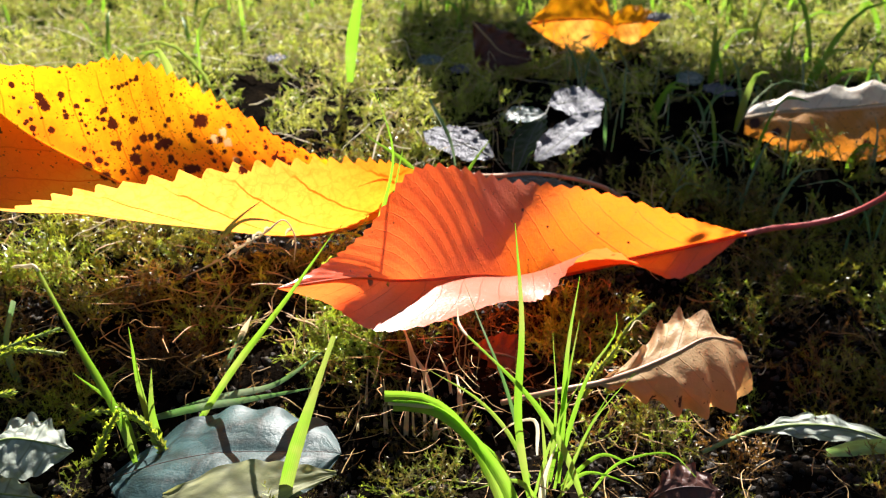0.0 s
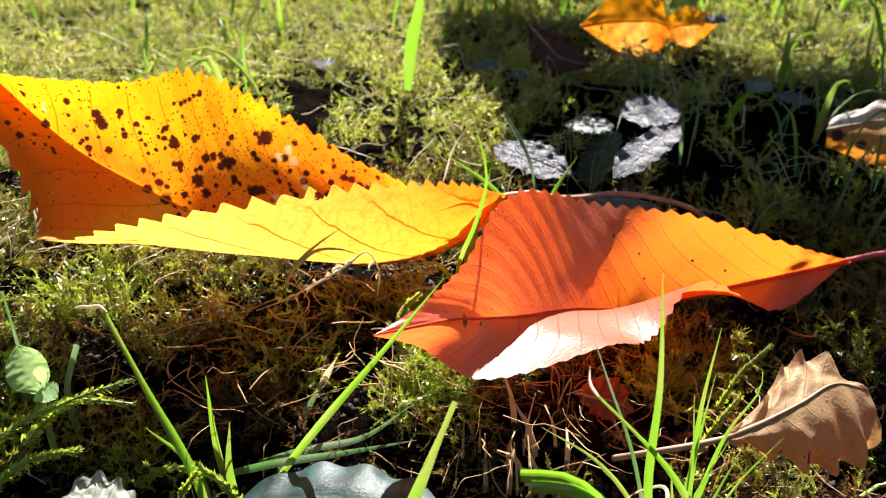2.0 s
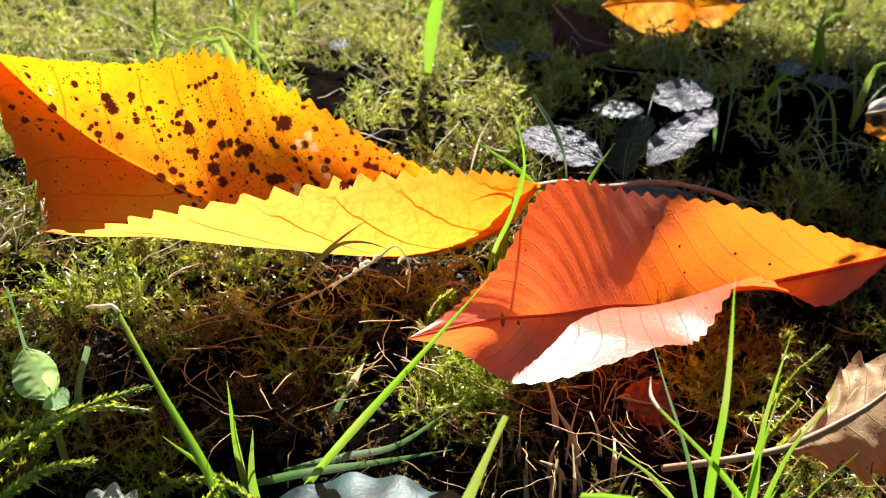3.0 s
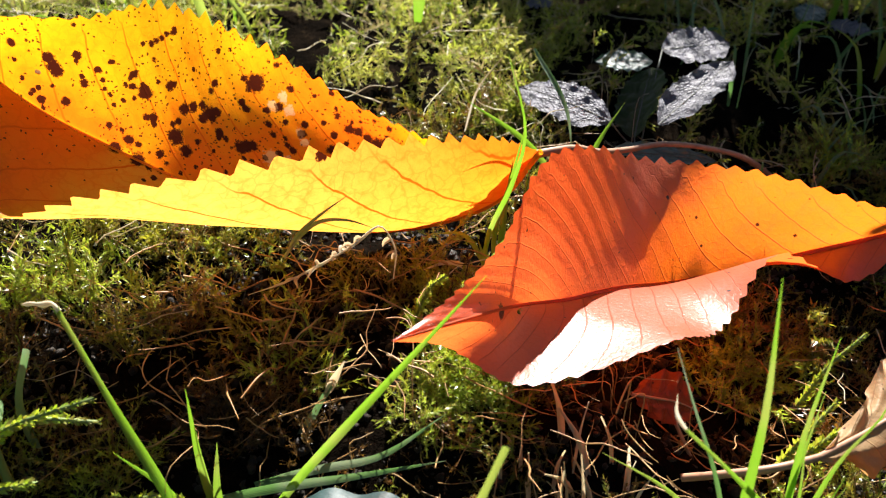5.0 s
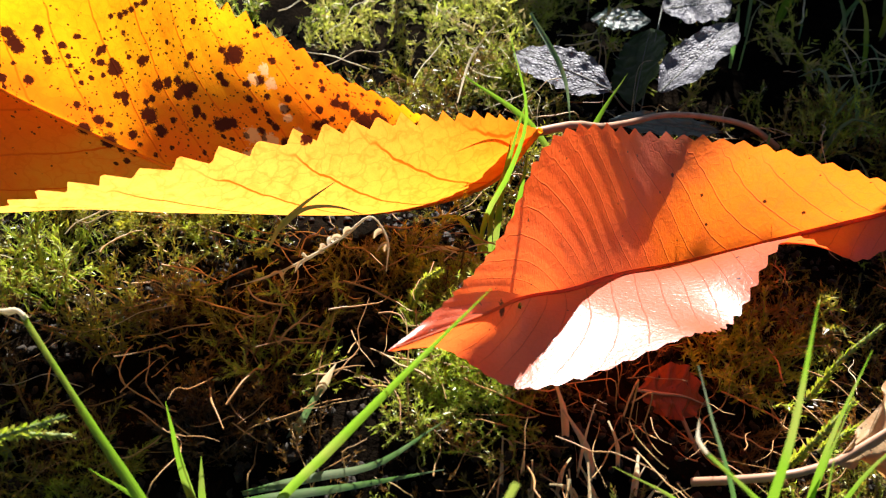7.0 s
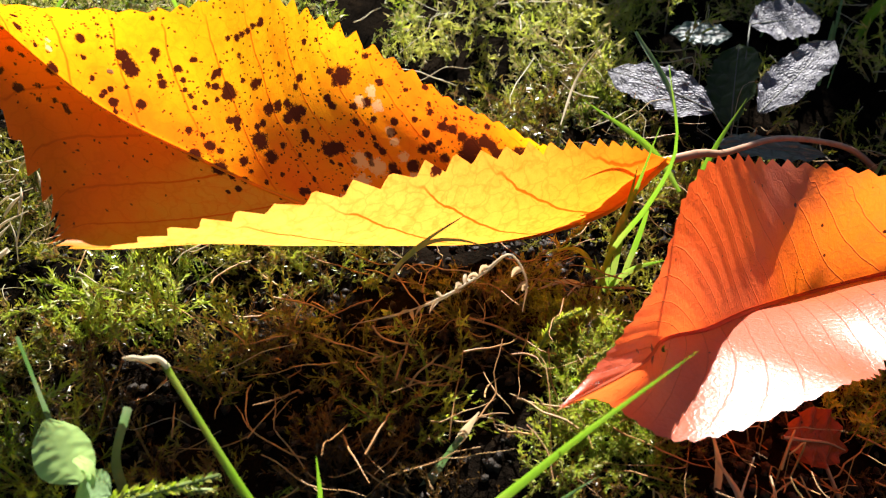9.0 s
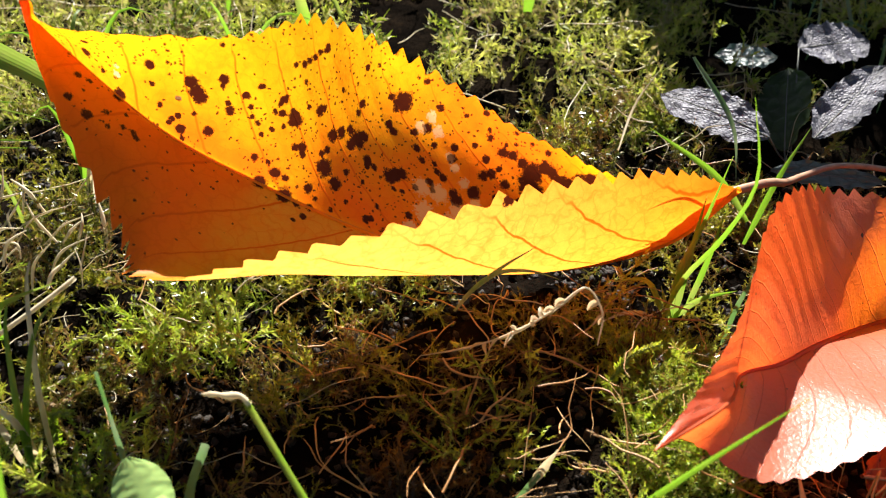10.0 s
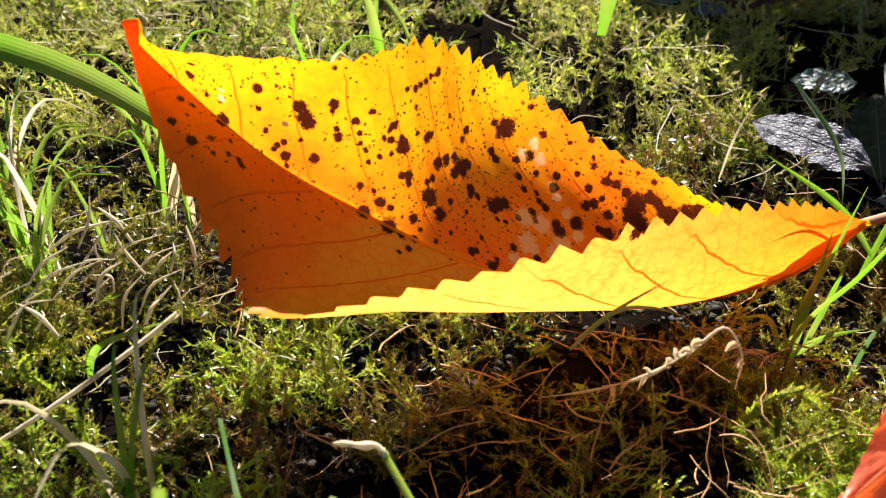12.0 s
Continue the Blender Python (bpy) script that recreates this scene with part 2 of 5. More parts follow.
soil = Tree("soil")
at = soil.obj()
crumb = soil.noise(at, 420.0, 5.0, 0.7)
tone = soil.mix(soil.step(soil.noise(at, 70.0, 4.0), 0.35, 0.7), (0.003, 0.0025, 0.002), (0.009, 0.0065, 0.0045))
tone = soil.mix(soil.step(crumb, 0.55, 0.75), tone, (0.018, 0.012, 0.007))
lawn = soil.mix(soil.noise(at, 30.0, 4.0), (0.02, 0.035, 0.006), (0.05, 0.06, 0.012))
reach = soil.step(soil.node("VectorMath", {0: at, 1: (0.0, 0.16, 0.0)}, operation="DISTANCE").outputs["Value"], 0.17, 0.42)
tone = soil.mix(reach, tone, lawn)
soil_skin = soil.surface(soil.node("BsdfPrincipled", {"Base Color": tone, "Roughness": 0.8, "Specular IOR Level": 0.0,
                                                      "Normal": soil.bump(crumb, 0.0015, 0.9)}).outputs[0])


crumb = Tree("damp_crumb")
grit = crumb.noise(crumb.obj(), 2500.0, 4.0, 0.7)
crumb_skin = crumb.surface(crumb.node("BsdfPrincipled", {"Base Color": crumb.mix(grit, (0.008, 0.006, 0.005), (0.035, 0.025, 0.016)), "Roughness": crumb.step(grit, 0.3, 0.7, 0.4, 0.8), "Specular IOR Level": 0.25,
                                                          "Normal": crumb.bump(grit, 0.0004, 0.9)}).outputs[0])


# ---- building helpers (all shapes below are written in millimetres) ----
def fast_mesh(name, verts, faces, uvs=None):
    """A mesh from arrays of millimetre points and of equal-sized faces."""
    verts, faces = np.asarray(verts, np.float32) * MM, np.asarray(faces, np.int32)
    me = bpy.data.meshes.new(name)
    n, k = faces.shape
    me.vertices.add(len(verts))
    me.vertices.foreach_set("co", verts.ravel())
    me.loops.add(n * k)
    me.loops.foreach_set("vertex_index", faces.ravel())
    me.polygons.add(n)
    me.polygons.foreach_set("loop_start", np.arange(n, dtype=np.int32) * k)
    me.polygons.foreach_set("use_smooth", np.ones(n, bool))
    if uvs is not None:
        layer = me.uv_layers.new(name="UVMap")
        layer.data.foreach_set("uv", np.asarray(uvs, np.float32)[faces.ravel()].ravel())
    me.update(calc_edges=True)
    me.validate()
    return me


def part(name, me, material, parent=None, label=""):
    ob = new(name, me)
    if not me.materials:
        me.materials.append(material)
    if parent is not None:
        ob.parent = parent
    return tagged(ob, label)


def thing(name, label, category, group="", kind=""):
    """An empty at a thing's base; its parts keep their world places."""
    ob = new(name)
    ob.empty_display_size = 0.002
    return tagged(ob, label, category, group, kind)


def spline(stations, values, u):
    """A smooth curve through values at the stations, read at u."""
    S, C, u = np.asarray(stations, float), np.asarray(values, float), np.asarray(u, float)
    slope = np.gradient(C, S, axis=0)
    i = np.clip(np.searchsorted(S, u, side="right") - 1, 0, len(S) - 2)
    h = S[i + 1] - S[i]
    x = ((u - S[i]) / h)[:, None]
    h = h[:, None]
    return (2 * x**3 - 3 * x**2 + 1) * C[i] + (x**3 - 2 * x**2 + x) * h * slope[i] + (3 * x**2 - 2 * x**3) * C[i + 1] + (x**3 - x**2) * h * slope[i + 1]


def curve(points, n):
    P = np.asarray(points, float)
    d = np.r_[0, np.cumsum(np.linalg.norm(np.diff(P, axis=0), axis=1))]
    if len(P) == 2:
        return P[0] + (P[1] - P[0]) * np.linspace(0, 1, n)[:, None]
    return spline(d / d[-1], P, np.linspace(0, 1, n))


def unit(v):
    return v / np.maximum(np.linalg.norm(v, axis=-1, keepdims=True), 1e-9)


def tube_arrays(path, radii, sides=7):
    P = np.asarray(path, float)
    r = np.interp(np.linspace(0, 1, len(P)), np.linspace(0, 1, len(radii)), radii)
    tang = unit(np.gradient(P, axis=0))
    a = unit(np.cross(tang, (0.31, 0.22, 0.93)))
    b = np.cross(tang, a)
    ang = np.linspace(0, 2 * np.pi, sides, endpoint=False)
    V = P[:, None] + r[:, None, None] * (a[:, None] * np.cos(ang)[None, :, None] + b[:, None] * np.sin(ang)[None, :, None])
    i, j = np.meshgrid(np.arange(len(P) - 1), np.arange(sides), indexing="ij")
    k = (j + 1) % sides
    Q = np.stack([i * sides + j, i * sides + k, (i + 1) * sides + k, (i + 1) * sides + j], -1).reshape(-1, 4)
    return V.reshape(-1, 3), Q


def tube(name, points, radii, n=24, sides=7):
    return fast_mesh(name, *tube_arrays(curve(points, n), radii, sides))


class Sheet:
    """A leaf surface lofted from stations along its midrib: midrib, near and far margin, and the sag of each half."""

    def __init__(self, S, M, N, F, sn=None, sf=None):
        zero = [(0, 0, 0)] * len(S)
        self.rows = (S, M, N, F, sn or zero, sf or zero)

    def at(self, s, w):
        S, M, N, F, sn, sf = self.rows
        s, w = np.asarray(s, float), np.asarray(w, float)[:, None]
        m, n, f, a, b = (spline(S, c, s) for c in (M, N, F, sn, sf))
        x = np.abs(w)
        return np.where(w < 0, m + (n - m) * x + 4 * a * x * (1 - x), m + (f - m) * x + 4 * b * x * (1 - x))


def saw(x):
    f = x - np.floor(x)
    return np.where(f < 0.72, f / 0.72, (1 - f) / 0.28)


def leaf_mesh(name, sheet, nu=200, nv=22, teeth=30, bite=0.06, pleat=0.0, veins=11, lean=2.2, ruffle=0.0, blots=(), scars=(), turn=None, speckle=None, seed=0, near_fold=0.25, near_bite=None, mid_fold=0.0):
    u = np.linspace(0.0, 1.0, nu + 1)
    v = np.linspace(-1.0, 1.0, 2 * nv + 1)
    s, w = (g.ravel() for g in np.meshgrid(u, v, indexing="ij"))
    rng = np.random.default_rng(seed)
    jag = np.repeat(rng.uniform(0.6, 1.3, (2, teeth + 3)), 1, axis=0)
    count = np.clip((s * teeth).astype(int), 0, teeth + 2)
    size = jag[(w > 0).astype(int), count]
    tooth = bite * (np.where(w < 0, near_bite(s), 1.0) if near_bite else 1.0) * size * (saw(s * teeth) - 0.4) * np.clip(np.minimum(s, 1 - s) * 12, 0, 1)
    ws = w * (1 + tooth * np.abs(w) ** 5)
    P = sheet.at(s, ws)
    grid = P.reshape(nu + 1, 2 * nv + 1, 3)
    normal = unit(np.cross(np.gradient(grid, axis=0), np.gradient(grid, axis=1))).reshape(-1, 3)
    x = np.abs(w)
    ends = sheet.at(s, np.sign(w)) - sheet.at(s, 0 * w)
    wide = np.linalg.norm(ends, axis=1)
    walked = np.zeros(len(s))
    for half in (-0.55, 0.55):
        line = sheet.at(u, np.full(len(u), half))
        far_along = np.r_[0, np.cumsum(np.linalg.norm(np.diff(line, axis=0), axis=1))]
        walked = np.where(np.sign(w) == np.sign(half), np.interp(s, u, far_along / far_along[-1]), walked)
    run = walked * veins - lean * x * wide / wide.max() + 0.45 * (w > 0)
    fold = np.where(w > 0, 1.0 + mid_fold * np.exp(-(((s - 0.48) / 0.11) ** 2)), near_fold) * pleat * (np.abs(np.cos(np.pi * run)) - 0.5) * np.clip(x * 4, 0, 1) * np.clip(np.minimum(s, 1 - s) * 8, 0, 1)
    wave = ruffle * np.sin(2 * np.pi * (s * 5.3 + seed)) * x**2 * np.clip(np.minimum(s, 1 - s) * 6, 0, 1)
    rough = np.array([noise.noise(Vector((a * 12.0 + seed, b * 3.0, 1.3))) for a, b in zip(s, w)])
    P = P + normal * (fold + wave + (ruffle * 0.5 + 0.12) * rough * np.clip(x * 3, 0, 1))[:, None]
    i, j = np.meshgrid(np.arange(nu), np.arange(2 * nv), indexing="ij")
    k = 2 * nv + 1
    Q = np.stack([i * k + j, i * k + j + 1, (i + 1) * k + j + 1, (i + 1) * k + j], -1).reshape(-1, 4)
    me = fast_mesh(name, P, Q, np.stack([s, w], 1))

    def layer(key, values):
        a = me.attributes.new(key, "FLOAT", "POINT")
        a.data.foreach_set("value", np.asarray(values, np.float32))

    def blobs(rows):
        out = np.zeros(len(s))
        for bs, bw, r in rows:
            d = np.linalg.norm(P - sheet.at([bs], [bw]), axis=1)
            out = np.maximum(out, 1 - 0.5 * d / r)
        return np.clip(out, 0, 1)

    layer("vein", run)
    layer("blot", blobs(blots))
    layer("scar", blobs(scars))
    layer("turn", turn(s, w) if turn else 0.4 + 0 * s)
    layer("speckle", speckle(s, w) if speckle else 0.3 + 0 * s)
    return me


def frame_sheet(base, ahead, up, length, width, cup=0.3, droop=0.2, shape=(0, 0.62, 0.95, 1.0, 0.72, 0.0), seed=0):
    """Stations for a simple leaf that grows from base along ahead."""
    base, f, up = np.array(base, float), unit(np.array(ahead, float)), np.array(up, float)
    side = unit(np.cross(f, up))
    top = np.cross(side, f)
    S = [0, 0.2, 0.4, 0.6, 0.82, 1.0]
    rng = np.random.default_rng(seed)
    M, N, F, sn, sf = [], [], [], [], []
    for s, k in zip(S, shape):
        m = base + f * length * s * (1 - 0.1 * droop * s) - top * droop * length * s * s * 0.5
        a, b = k * width * rng.uniform(0.9, 1.1, 2)
        lift = cup * k * width * rng.uniform(0.6, 1.4, 2)
        M.append(m), N.append(m - side * a + top * lift[0]), F.append(m + side * b + top * lift[1])
        sn.append(-top * lift[0] * 0.25), sf.append(-top * lift[1] * 0.25)
    return Sheet(S, M, N, F, sn, sf)


def blade_arrays(points, width, facing=(0, -1, 0.3), fold=0.35, n=16, blunt=0.0):
    P = curve(points, n)
    tang = unit(np.gradient(P, axis=0))
    side = unit(np.cross(tang, np.asarray(facing, float)))
    out = np.cross(side, tang)
    t = np.linspace(0, 1, n)
    w = 0.5 * width * np.minimum(1, 0.55 + 2.2 * t) * np.maximum(blunt, np.clip((1 - t) / 0.55, 0, 1) ** 0.8)
    w = np.maximum(w, 0.03)[:, None]
    rows = np.stack([P - side * w + out * w * fold, P - side * w * 0.5 + out * w * fold * 0.35, P, P + side * w * 0.5 + out * w * fold * 0.35, P + side * w + out * w * fold], 1)
    i, j = np.meshgrid(np.arange(n - 1), np.arange(4), indexing="ij")
    Q = np.stack([i * 5 + j, i * 5 + j + 1, (i + 1) * 5 + j + 1, (i + 1) * 5 + j], -1).reshape(-1, 4)
    uv = np.stack(np.broadcast_arrays(t[:, None], np.linspace(-1, 1, 5)[None]), -1).reshape(-1, 2)
    return rows.reshape(-1, 3), Q, uv


def blade_mesh(points, width, **how):
    V, Q, uv = blade_arrays(points, width, **how)
    return fast_mesh("blade", V, Q, uv)


def smooth(x, lo, hi):
    t = np.clip((np.asarray(x, float) - lo) / (hi - lo), 0, 1)
    return t * t * (3 - 2 * t)


def bell(x, y, cx, cy, rx, ry):
    return np.exp(-(((x - cx) / rx) ** 2) - ((y - cy) / ry) ** 2)


def soil_height(x, y):
    """The bare ground, in millimetres."""
    z = -13 + 6 * smooth(y, 118, 172) + 5.5 * (1 - smooth(x, -8, 22)) * smooth(y, 104, 122) + 3 * smooth(x, -8, 22) * smooth(y, 150, 185) + 5 * smooth(y, 175, 235) - 7 * smooth(y, 255, 340)
    z = z + 3 * bell(x, y, -30, 134, 20, 14) + 4 * bell(x, y, -1, 121, 13, 7) - 8 * smooth(x, 0, 48) * (1 - smooth(y, 150, 225))
    z = z - 5 * bell(x, y, 75, 190, 40, 40)
    z = z + 5 * bell(x, y, -95, 150, 35, 40) - 7 * bell(x, y, 105, 225, 35, 28)
    return z + 1.2 * np.sin(x * 0.11 + 1.3 * np.sin(y * 0.07)) * np.sin(y * 0.13 + 0.7)


# ---- ground ----
def ground_axis(fine, lo, hi, far):
    inner = np.arange(lo, hi + fine, fine)
    grow = np.geomspace(fine * 2, far, 26)
    return np.r_[lo - grow[::-1], inner, hi + grow]


gx, gy = ground_axis(2.5, -260, 260, 40000), ground_axis(2.5, 20, 480, 40000)
X, Y = np.meshgrid(gx, gy, indexing="ij")
near = smooth(np.maximum(np.abs(X) - 260, np.maximum(Y - 480, 20 - Y)), 0, 600)
Z = soil_height(X, Y) * (1 - near) - 6 * near
lump = np.random.default_rng(3).normal(0, 0.55, Z.shape) * (1 - near)
i, j = np.meshgrid(np.arange(len(gx) - 1), np.arange(len(gy) - 1), indexing="ij")
k = len(gy)
quads = np.stack([i * k + j, (i + 1) * k + j, (i + 1) * k + j + 1, i * k + j + 1], -1).reshape(-1, 4)
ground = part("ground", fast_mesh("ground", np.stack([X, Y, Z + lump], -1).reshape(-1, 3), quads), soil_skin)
tagged(ground, "dark damp crumbly soil between moss and grass", "ground", kind="structure")

# ---- the two large fallen leaves ----
leaf_points = []


def keep_clear(sheet):
    u, v = (g.ravel() for g in np.meshgrid(np.linspace(0, 1, 60), np.linspace(-1, 1, 31), indexing="ij"))
    leaf_points.append(sheet.at(u, v))



STEPS = [0, 0.15, 0.33, 0.5, 0.64, 0.78, 0.9, 1]
yellow_sheet = Sheet(
    STEPS,
    [(-4.7, 154.0, 15.9), (-11.5, 157.5, 5.6), (-30.1, 156.3, 1.9), (-49.4, 152.0, 9.8), (-63.4, 152.0, 17.1), (-75.6, 151.4, 25.9), (-88.8, 156.6, 36.8), (-84.8, 149.1, 40.6)],
    [(-4.7, 154.0, 15.9), (-12.0, 156.0, 17.0), (-30.3, 146.5, 19.7), (-55.2, 131.9, 20.8), (-71.2, 131.2, 17.9), (-76.0, 138.1, 19.5), (-85.5, 149.5, 31.0), (-84.8, 149.1, 40.6)],
    [(-4.7, 154.0, 15.9), (-15.5, 163.5, 11.5), (-31.1, 167.9, 17.3), (-47.8, 167.6, 28.3), (-56.3, 158.4, 35.4), (-66.8, 152.4, 35.2), (-82.6, 148.6, 37.8), (-84.8, 149.1, 40.6)],
    [(0, 0, 0), (0.2, -1.2, -1.0), (-0.3, -2.1, -2.9), (-0.8, -1.1, -3.6), (0.1, -1.6, -1.7), (0.2, -0.8, 1.1), (0.1, -0.4, 0.3), (0, 0, 0)],
    [(0, 0, 0), (0.3, 1.2, -1.0), (-1.1, 4.5, 0.7), (-2.0, 3.2, -0.6), (0.3, -0.5, -0.1), (0.1, -0.2, 0), (0.1, -0.4, -0.5), (0, 0, 0)])
SPOTS = [(0.86, 0.64, 0.4), (0.847, 0.3, 0.5), (0.84, -0.17, 0.4), (0.83, -0.12, 0.3), (0.827, 0.16, 0.3), (0.807, 0.03, 0.6), (0.85, -0.55, 0.4), (0.83, -0.5, 0.5), (0.813, -0.27, 0.3), (0.797, -0.12, 0.3), (0.787, -0.22, 0.3), (0.783, -0.25, 0.3), (0.81, -0.39, 0.3), (0.797, -0.26, 0.3), (0.81, 0.56, 0.5), (0.797, 0.35, 0.3), (0.8, 0.65, 0.3), (0.807, 0.79, 0.3), (0.78, 0.2, 0.3), (0.77, 0.33, 0.3), (0.763, 0.1, 0.3), (0.763, 0.14, 0.3), (0.76, 0.19, 0.3), (0.75, 0.1, 0.5), (0.743, 0.04, 0.3), (0.77, 0.51, 0.7), (0.76, 0.45, 0.7), (0.753, 0.41, 0.7), (0.747, 0.26, 0.3), (0.723, 0.18, 0.5)]
SPOTS += [(0.74, 0.61, 0.5), (0.737, 0.55, 0.3), (0.72, 0.43, 0.3), (0.713, 0.38, 0.5), (0.703, 0.51, 0.4), (0.767, 0.93, 0.3), (0.69, 0.44, 0.3), (0.673, 0.35, 0.3), (0.683, 0.38, 0.3), (0.69, 0.59, 0.3), (0.663, 0.29, 0.3), (0.687, 0.59, 0.3), (0.653, 0.5, 0.3), (0.65, 0.53, 0.5), (0.657, 0.45, 0.3), (0.647, 0.45, 0.4), (0.627, 0.44, 0.8), (0.633, 0.48, 0.4), (0.613, 0.53, 0.3), (0.593, 0.53, 0.6), (0.587, 0.55, 0.4), (0.627, 0.66, 0.3), (0.65, 0.74, 0.3), (0.637, 0.75, 0.4), (0.63, 0.78, 0.4), (0.623, 0.8, 0.4), (0.617, 0.83, 0.4), (0.607, 0.86, 0.5), (0.563, 0.68, 0.3), (0.56, 0.62, 0.3)]
SPOTS += [(0.523, 0.65, 0.5), (0.527, 0.59, 0.4), (0.53, 0.85, 0.4), (0.513, 0.89, 0.3), (0.483, 0.75, 0.4), (0.467, 0.75, 1.1), (0.473, 0.69, 0.4), (0.48, 0.59, 0.5), (0.473, 0.56, 0.5), (0.447, 0.6, 0.5), (0.433, 0.65, 0.6), (0.423, 0.81, 0.5), (0.457, 0.93, 0.3), (0.45, 1, 0.5), (0.447, 0.93, 0.4), (0.497, 1, 0.4), (0.393, 0.85, 0.3), (0.653, 0.34, 0.3), (0.64, 0.38, 0.3), (0.563, 0.43, 0.7), (0.55, 0.46, 0.6), (0.537, 0.49, 0.5), (0.523, 0.45, 1), (0.513, 0.48, 0.6), (0.533, 0.41, 0.6), (0.617, 0.29, 0.4), (0.607, 0.3, 0.6), (0.603, 0.26, 0.3), (0.57, 0.24, 0.9), (0.553, 0.18, 0.7)]
SPOTS += [(0.63, 0.1, 0.6), (0.643, 0.01, 0.7), (0.613, 0, 0.8), (0.597, -0.01, 0.4), (0.583, 0, 0.4), (0.587, 0.1, 0.5), (0.617, 0.1, 0.4), (0.643, 0.15, 0.3), (0.66, 0.14, 0.4), (0.577, 0.06, 0.3), (0.577, 0.31, 0.4), (0.57, 0.34, 0.4), (0.537, 0.26, 0.4), (0.507, 0.36, 0.5), (0.507, 0.33, 0.4), (0.497, 0.33, 0.4), (0.513, 0.24, 0.3), (0.477, 0.31, 0.8), (0.47, 0.33, 0.8), (0.463, 0.34, 0.7), (0.473, 0.25, 0.3), (0.463, 0.25, 0.3), (0.537, 0.11, 0.3), (0.497, 0.14, 0.3), (0.557, 0.04, 0.3), (0.513, 0.06, 0.5), (0.507, 0.07, 0.4), (0.49, 0.03, 0.6), (0.483, 0.06, 0.4), (0.46, 0.14, 0.5)]
SPOTS += [(0.443, 0.51, 0.5), (0.437, 0.45, 0.4), (0.423, 0.56, 0.4), (0.423, 0.45, 0.3), (0.42, 0.41, 0.4), (0.413, 0.38, 0.5), (0.43, 0.34, 0.5), (0.403, 0.51, 0.6), (0.4, 0.59, 0.5), (0.403, 0.31, 0.6), (0.4, 0.28, 0.8), (0.38, 0.34, 0.8), (0.367, 0.46, 0.6), (0.363, 0.58, 0.5), (0.357, 0.49, 0.6), (0.347, 0.54, 0.4), (0.34, 0.44, 0.6), (0.343, 0.68, 0.6), (0.33, 0.69, 0.6), (0.34, 0.76, 0.3), (0.327, 0.81, 0.3), (0.363, 0.83, 0.3), (0.36, 0.76, 0.4), (0.377, 0.65, 0.4), (0.373, 0.96, 0.4), (0.33, 0.95, 0.4), (0.307, 0.9, 0.4), (0.283, 0.89, 0.4), (0.317, 0.65, 0.6), (0.303, 0.59, 1.2)]
SPOTS += [(0.31, 0.49, 1.2), (0.303, 0.44, 1.1), (0.287, 0.69, 0.9), (0.277, 0.68, 0.7), (0.27, 0.61, 0.7), (0.26, 0.59, 1.1), (0.24, 0.69, 1), (0.223, 0.79, 0.8), (0.357, -0.99, 0.8), (0.323, 0.35, 0.5), (0.343, 0.33, 0.7), (0.353, 0.34, 0.5), (0.447, 0.29, 0.4), (0.427, 0.3, 0.4), (0.433, 0.12, 0.5), (0.59, -0.1, 0.3), (0.583, -0.06, 0.4)]
keep_clear(yellow_sheet)
yellow_leaf = thing("yellow_leaf", "glowing yellow fallen cherry leaf with brown spots, folded on moss", "leaf", "large fallen cherry leaves")
yellow_blade = part("leaf_blade", leaf_mesh("leaf_blade", yellow_sheet, 340, 60, 40, 0.065, 0.14, 13.0, 2.9, 0.2, [(a, b, 1.22 * r) for a, b, r in SPOTS],
     [(0.44, 0.64, 0.7), (0.43, 0.73, 0.7), (0.42, 0.65, 0.8), (0.405, 0.52, 0.6), (0.4, 0.46, 0.6), (0.39, 0.38, 0.7), (0.44, 0.3, 1.1), (0.42, 0.29, 1.2), (0.4, 0.22, 1.2), (0.44, 0.18, 1.3), (0.41, 0.16, 1.2), (0.46, 0.09, 0.9), (0.43, 0.07, 1.0), (0.38, 0.28, 0.8), (0.77, 0.335, 0.3), (0.82, 0.24, 0.35), (0.825, 0.34, 0.3)],
     turn=lambda s, w: 0.08 + 0.85 * bell(s, w, 0.34, 0.9, 0.12, 0.5) + 0.45 * smooth(0.22 - s, 0.0, 0.18) + 0.5 * smooth(s, 0.93, 1.0) + 0.75 * smooth(-w, -0.02, 0.05) * smooth(s, 0.60, 0.72)  + 0.62 * (1 - smooth(w, 0.05, 0.62)) * smooth(w, -0.02, 0.05) * (1 - smooth(s, 0.72, 0.85)),
     speckle=lambda s, w: smooth(w, -0.1, 0.12) * smooth(s, 0.1, 0.25) + 0.35 * smooth(s, 0.6, 0.75) * (w <= 0), seed=4, near_bite=lambda s: 1 + 1.8 * smooth(s, 0.62, 0.72)), yellow_skin, yellow_leaf, "yellow toothed leaf blade with brown spots")
part("midrib", fast_mesh("midrib", *tube_arrays(yellow_sheet.at(np.linspace(0, 0.99, 60), np.zeros(60)), (0.45, 0.3, 0.2, 0.1), 7)), rib_yellow, yellow_blade)
part("leaf_stalk", tube("leaf_stalk", [(-5.5, 154.5, 15.2), (0, 158, 14.6), (5, 164, 11.4), (11.3, 172.1, 8.2), (18, 178, 6.6), (28, 184, 3.2), (38, 190, -2.0), (44, 193, -7)], (0.62, 0.5, 0.48, 0.6)),
     tan_stalk_skin, yellow_leaf, "long pinkish brown leaf stalk")

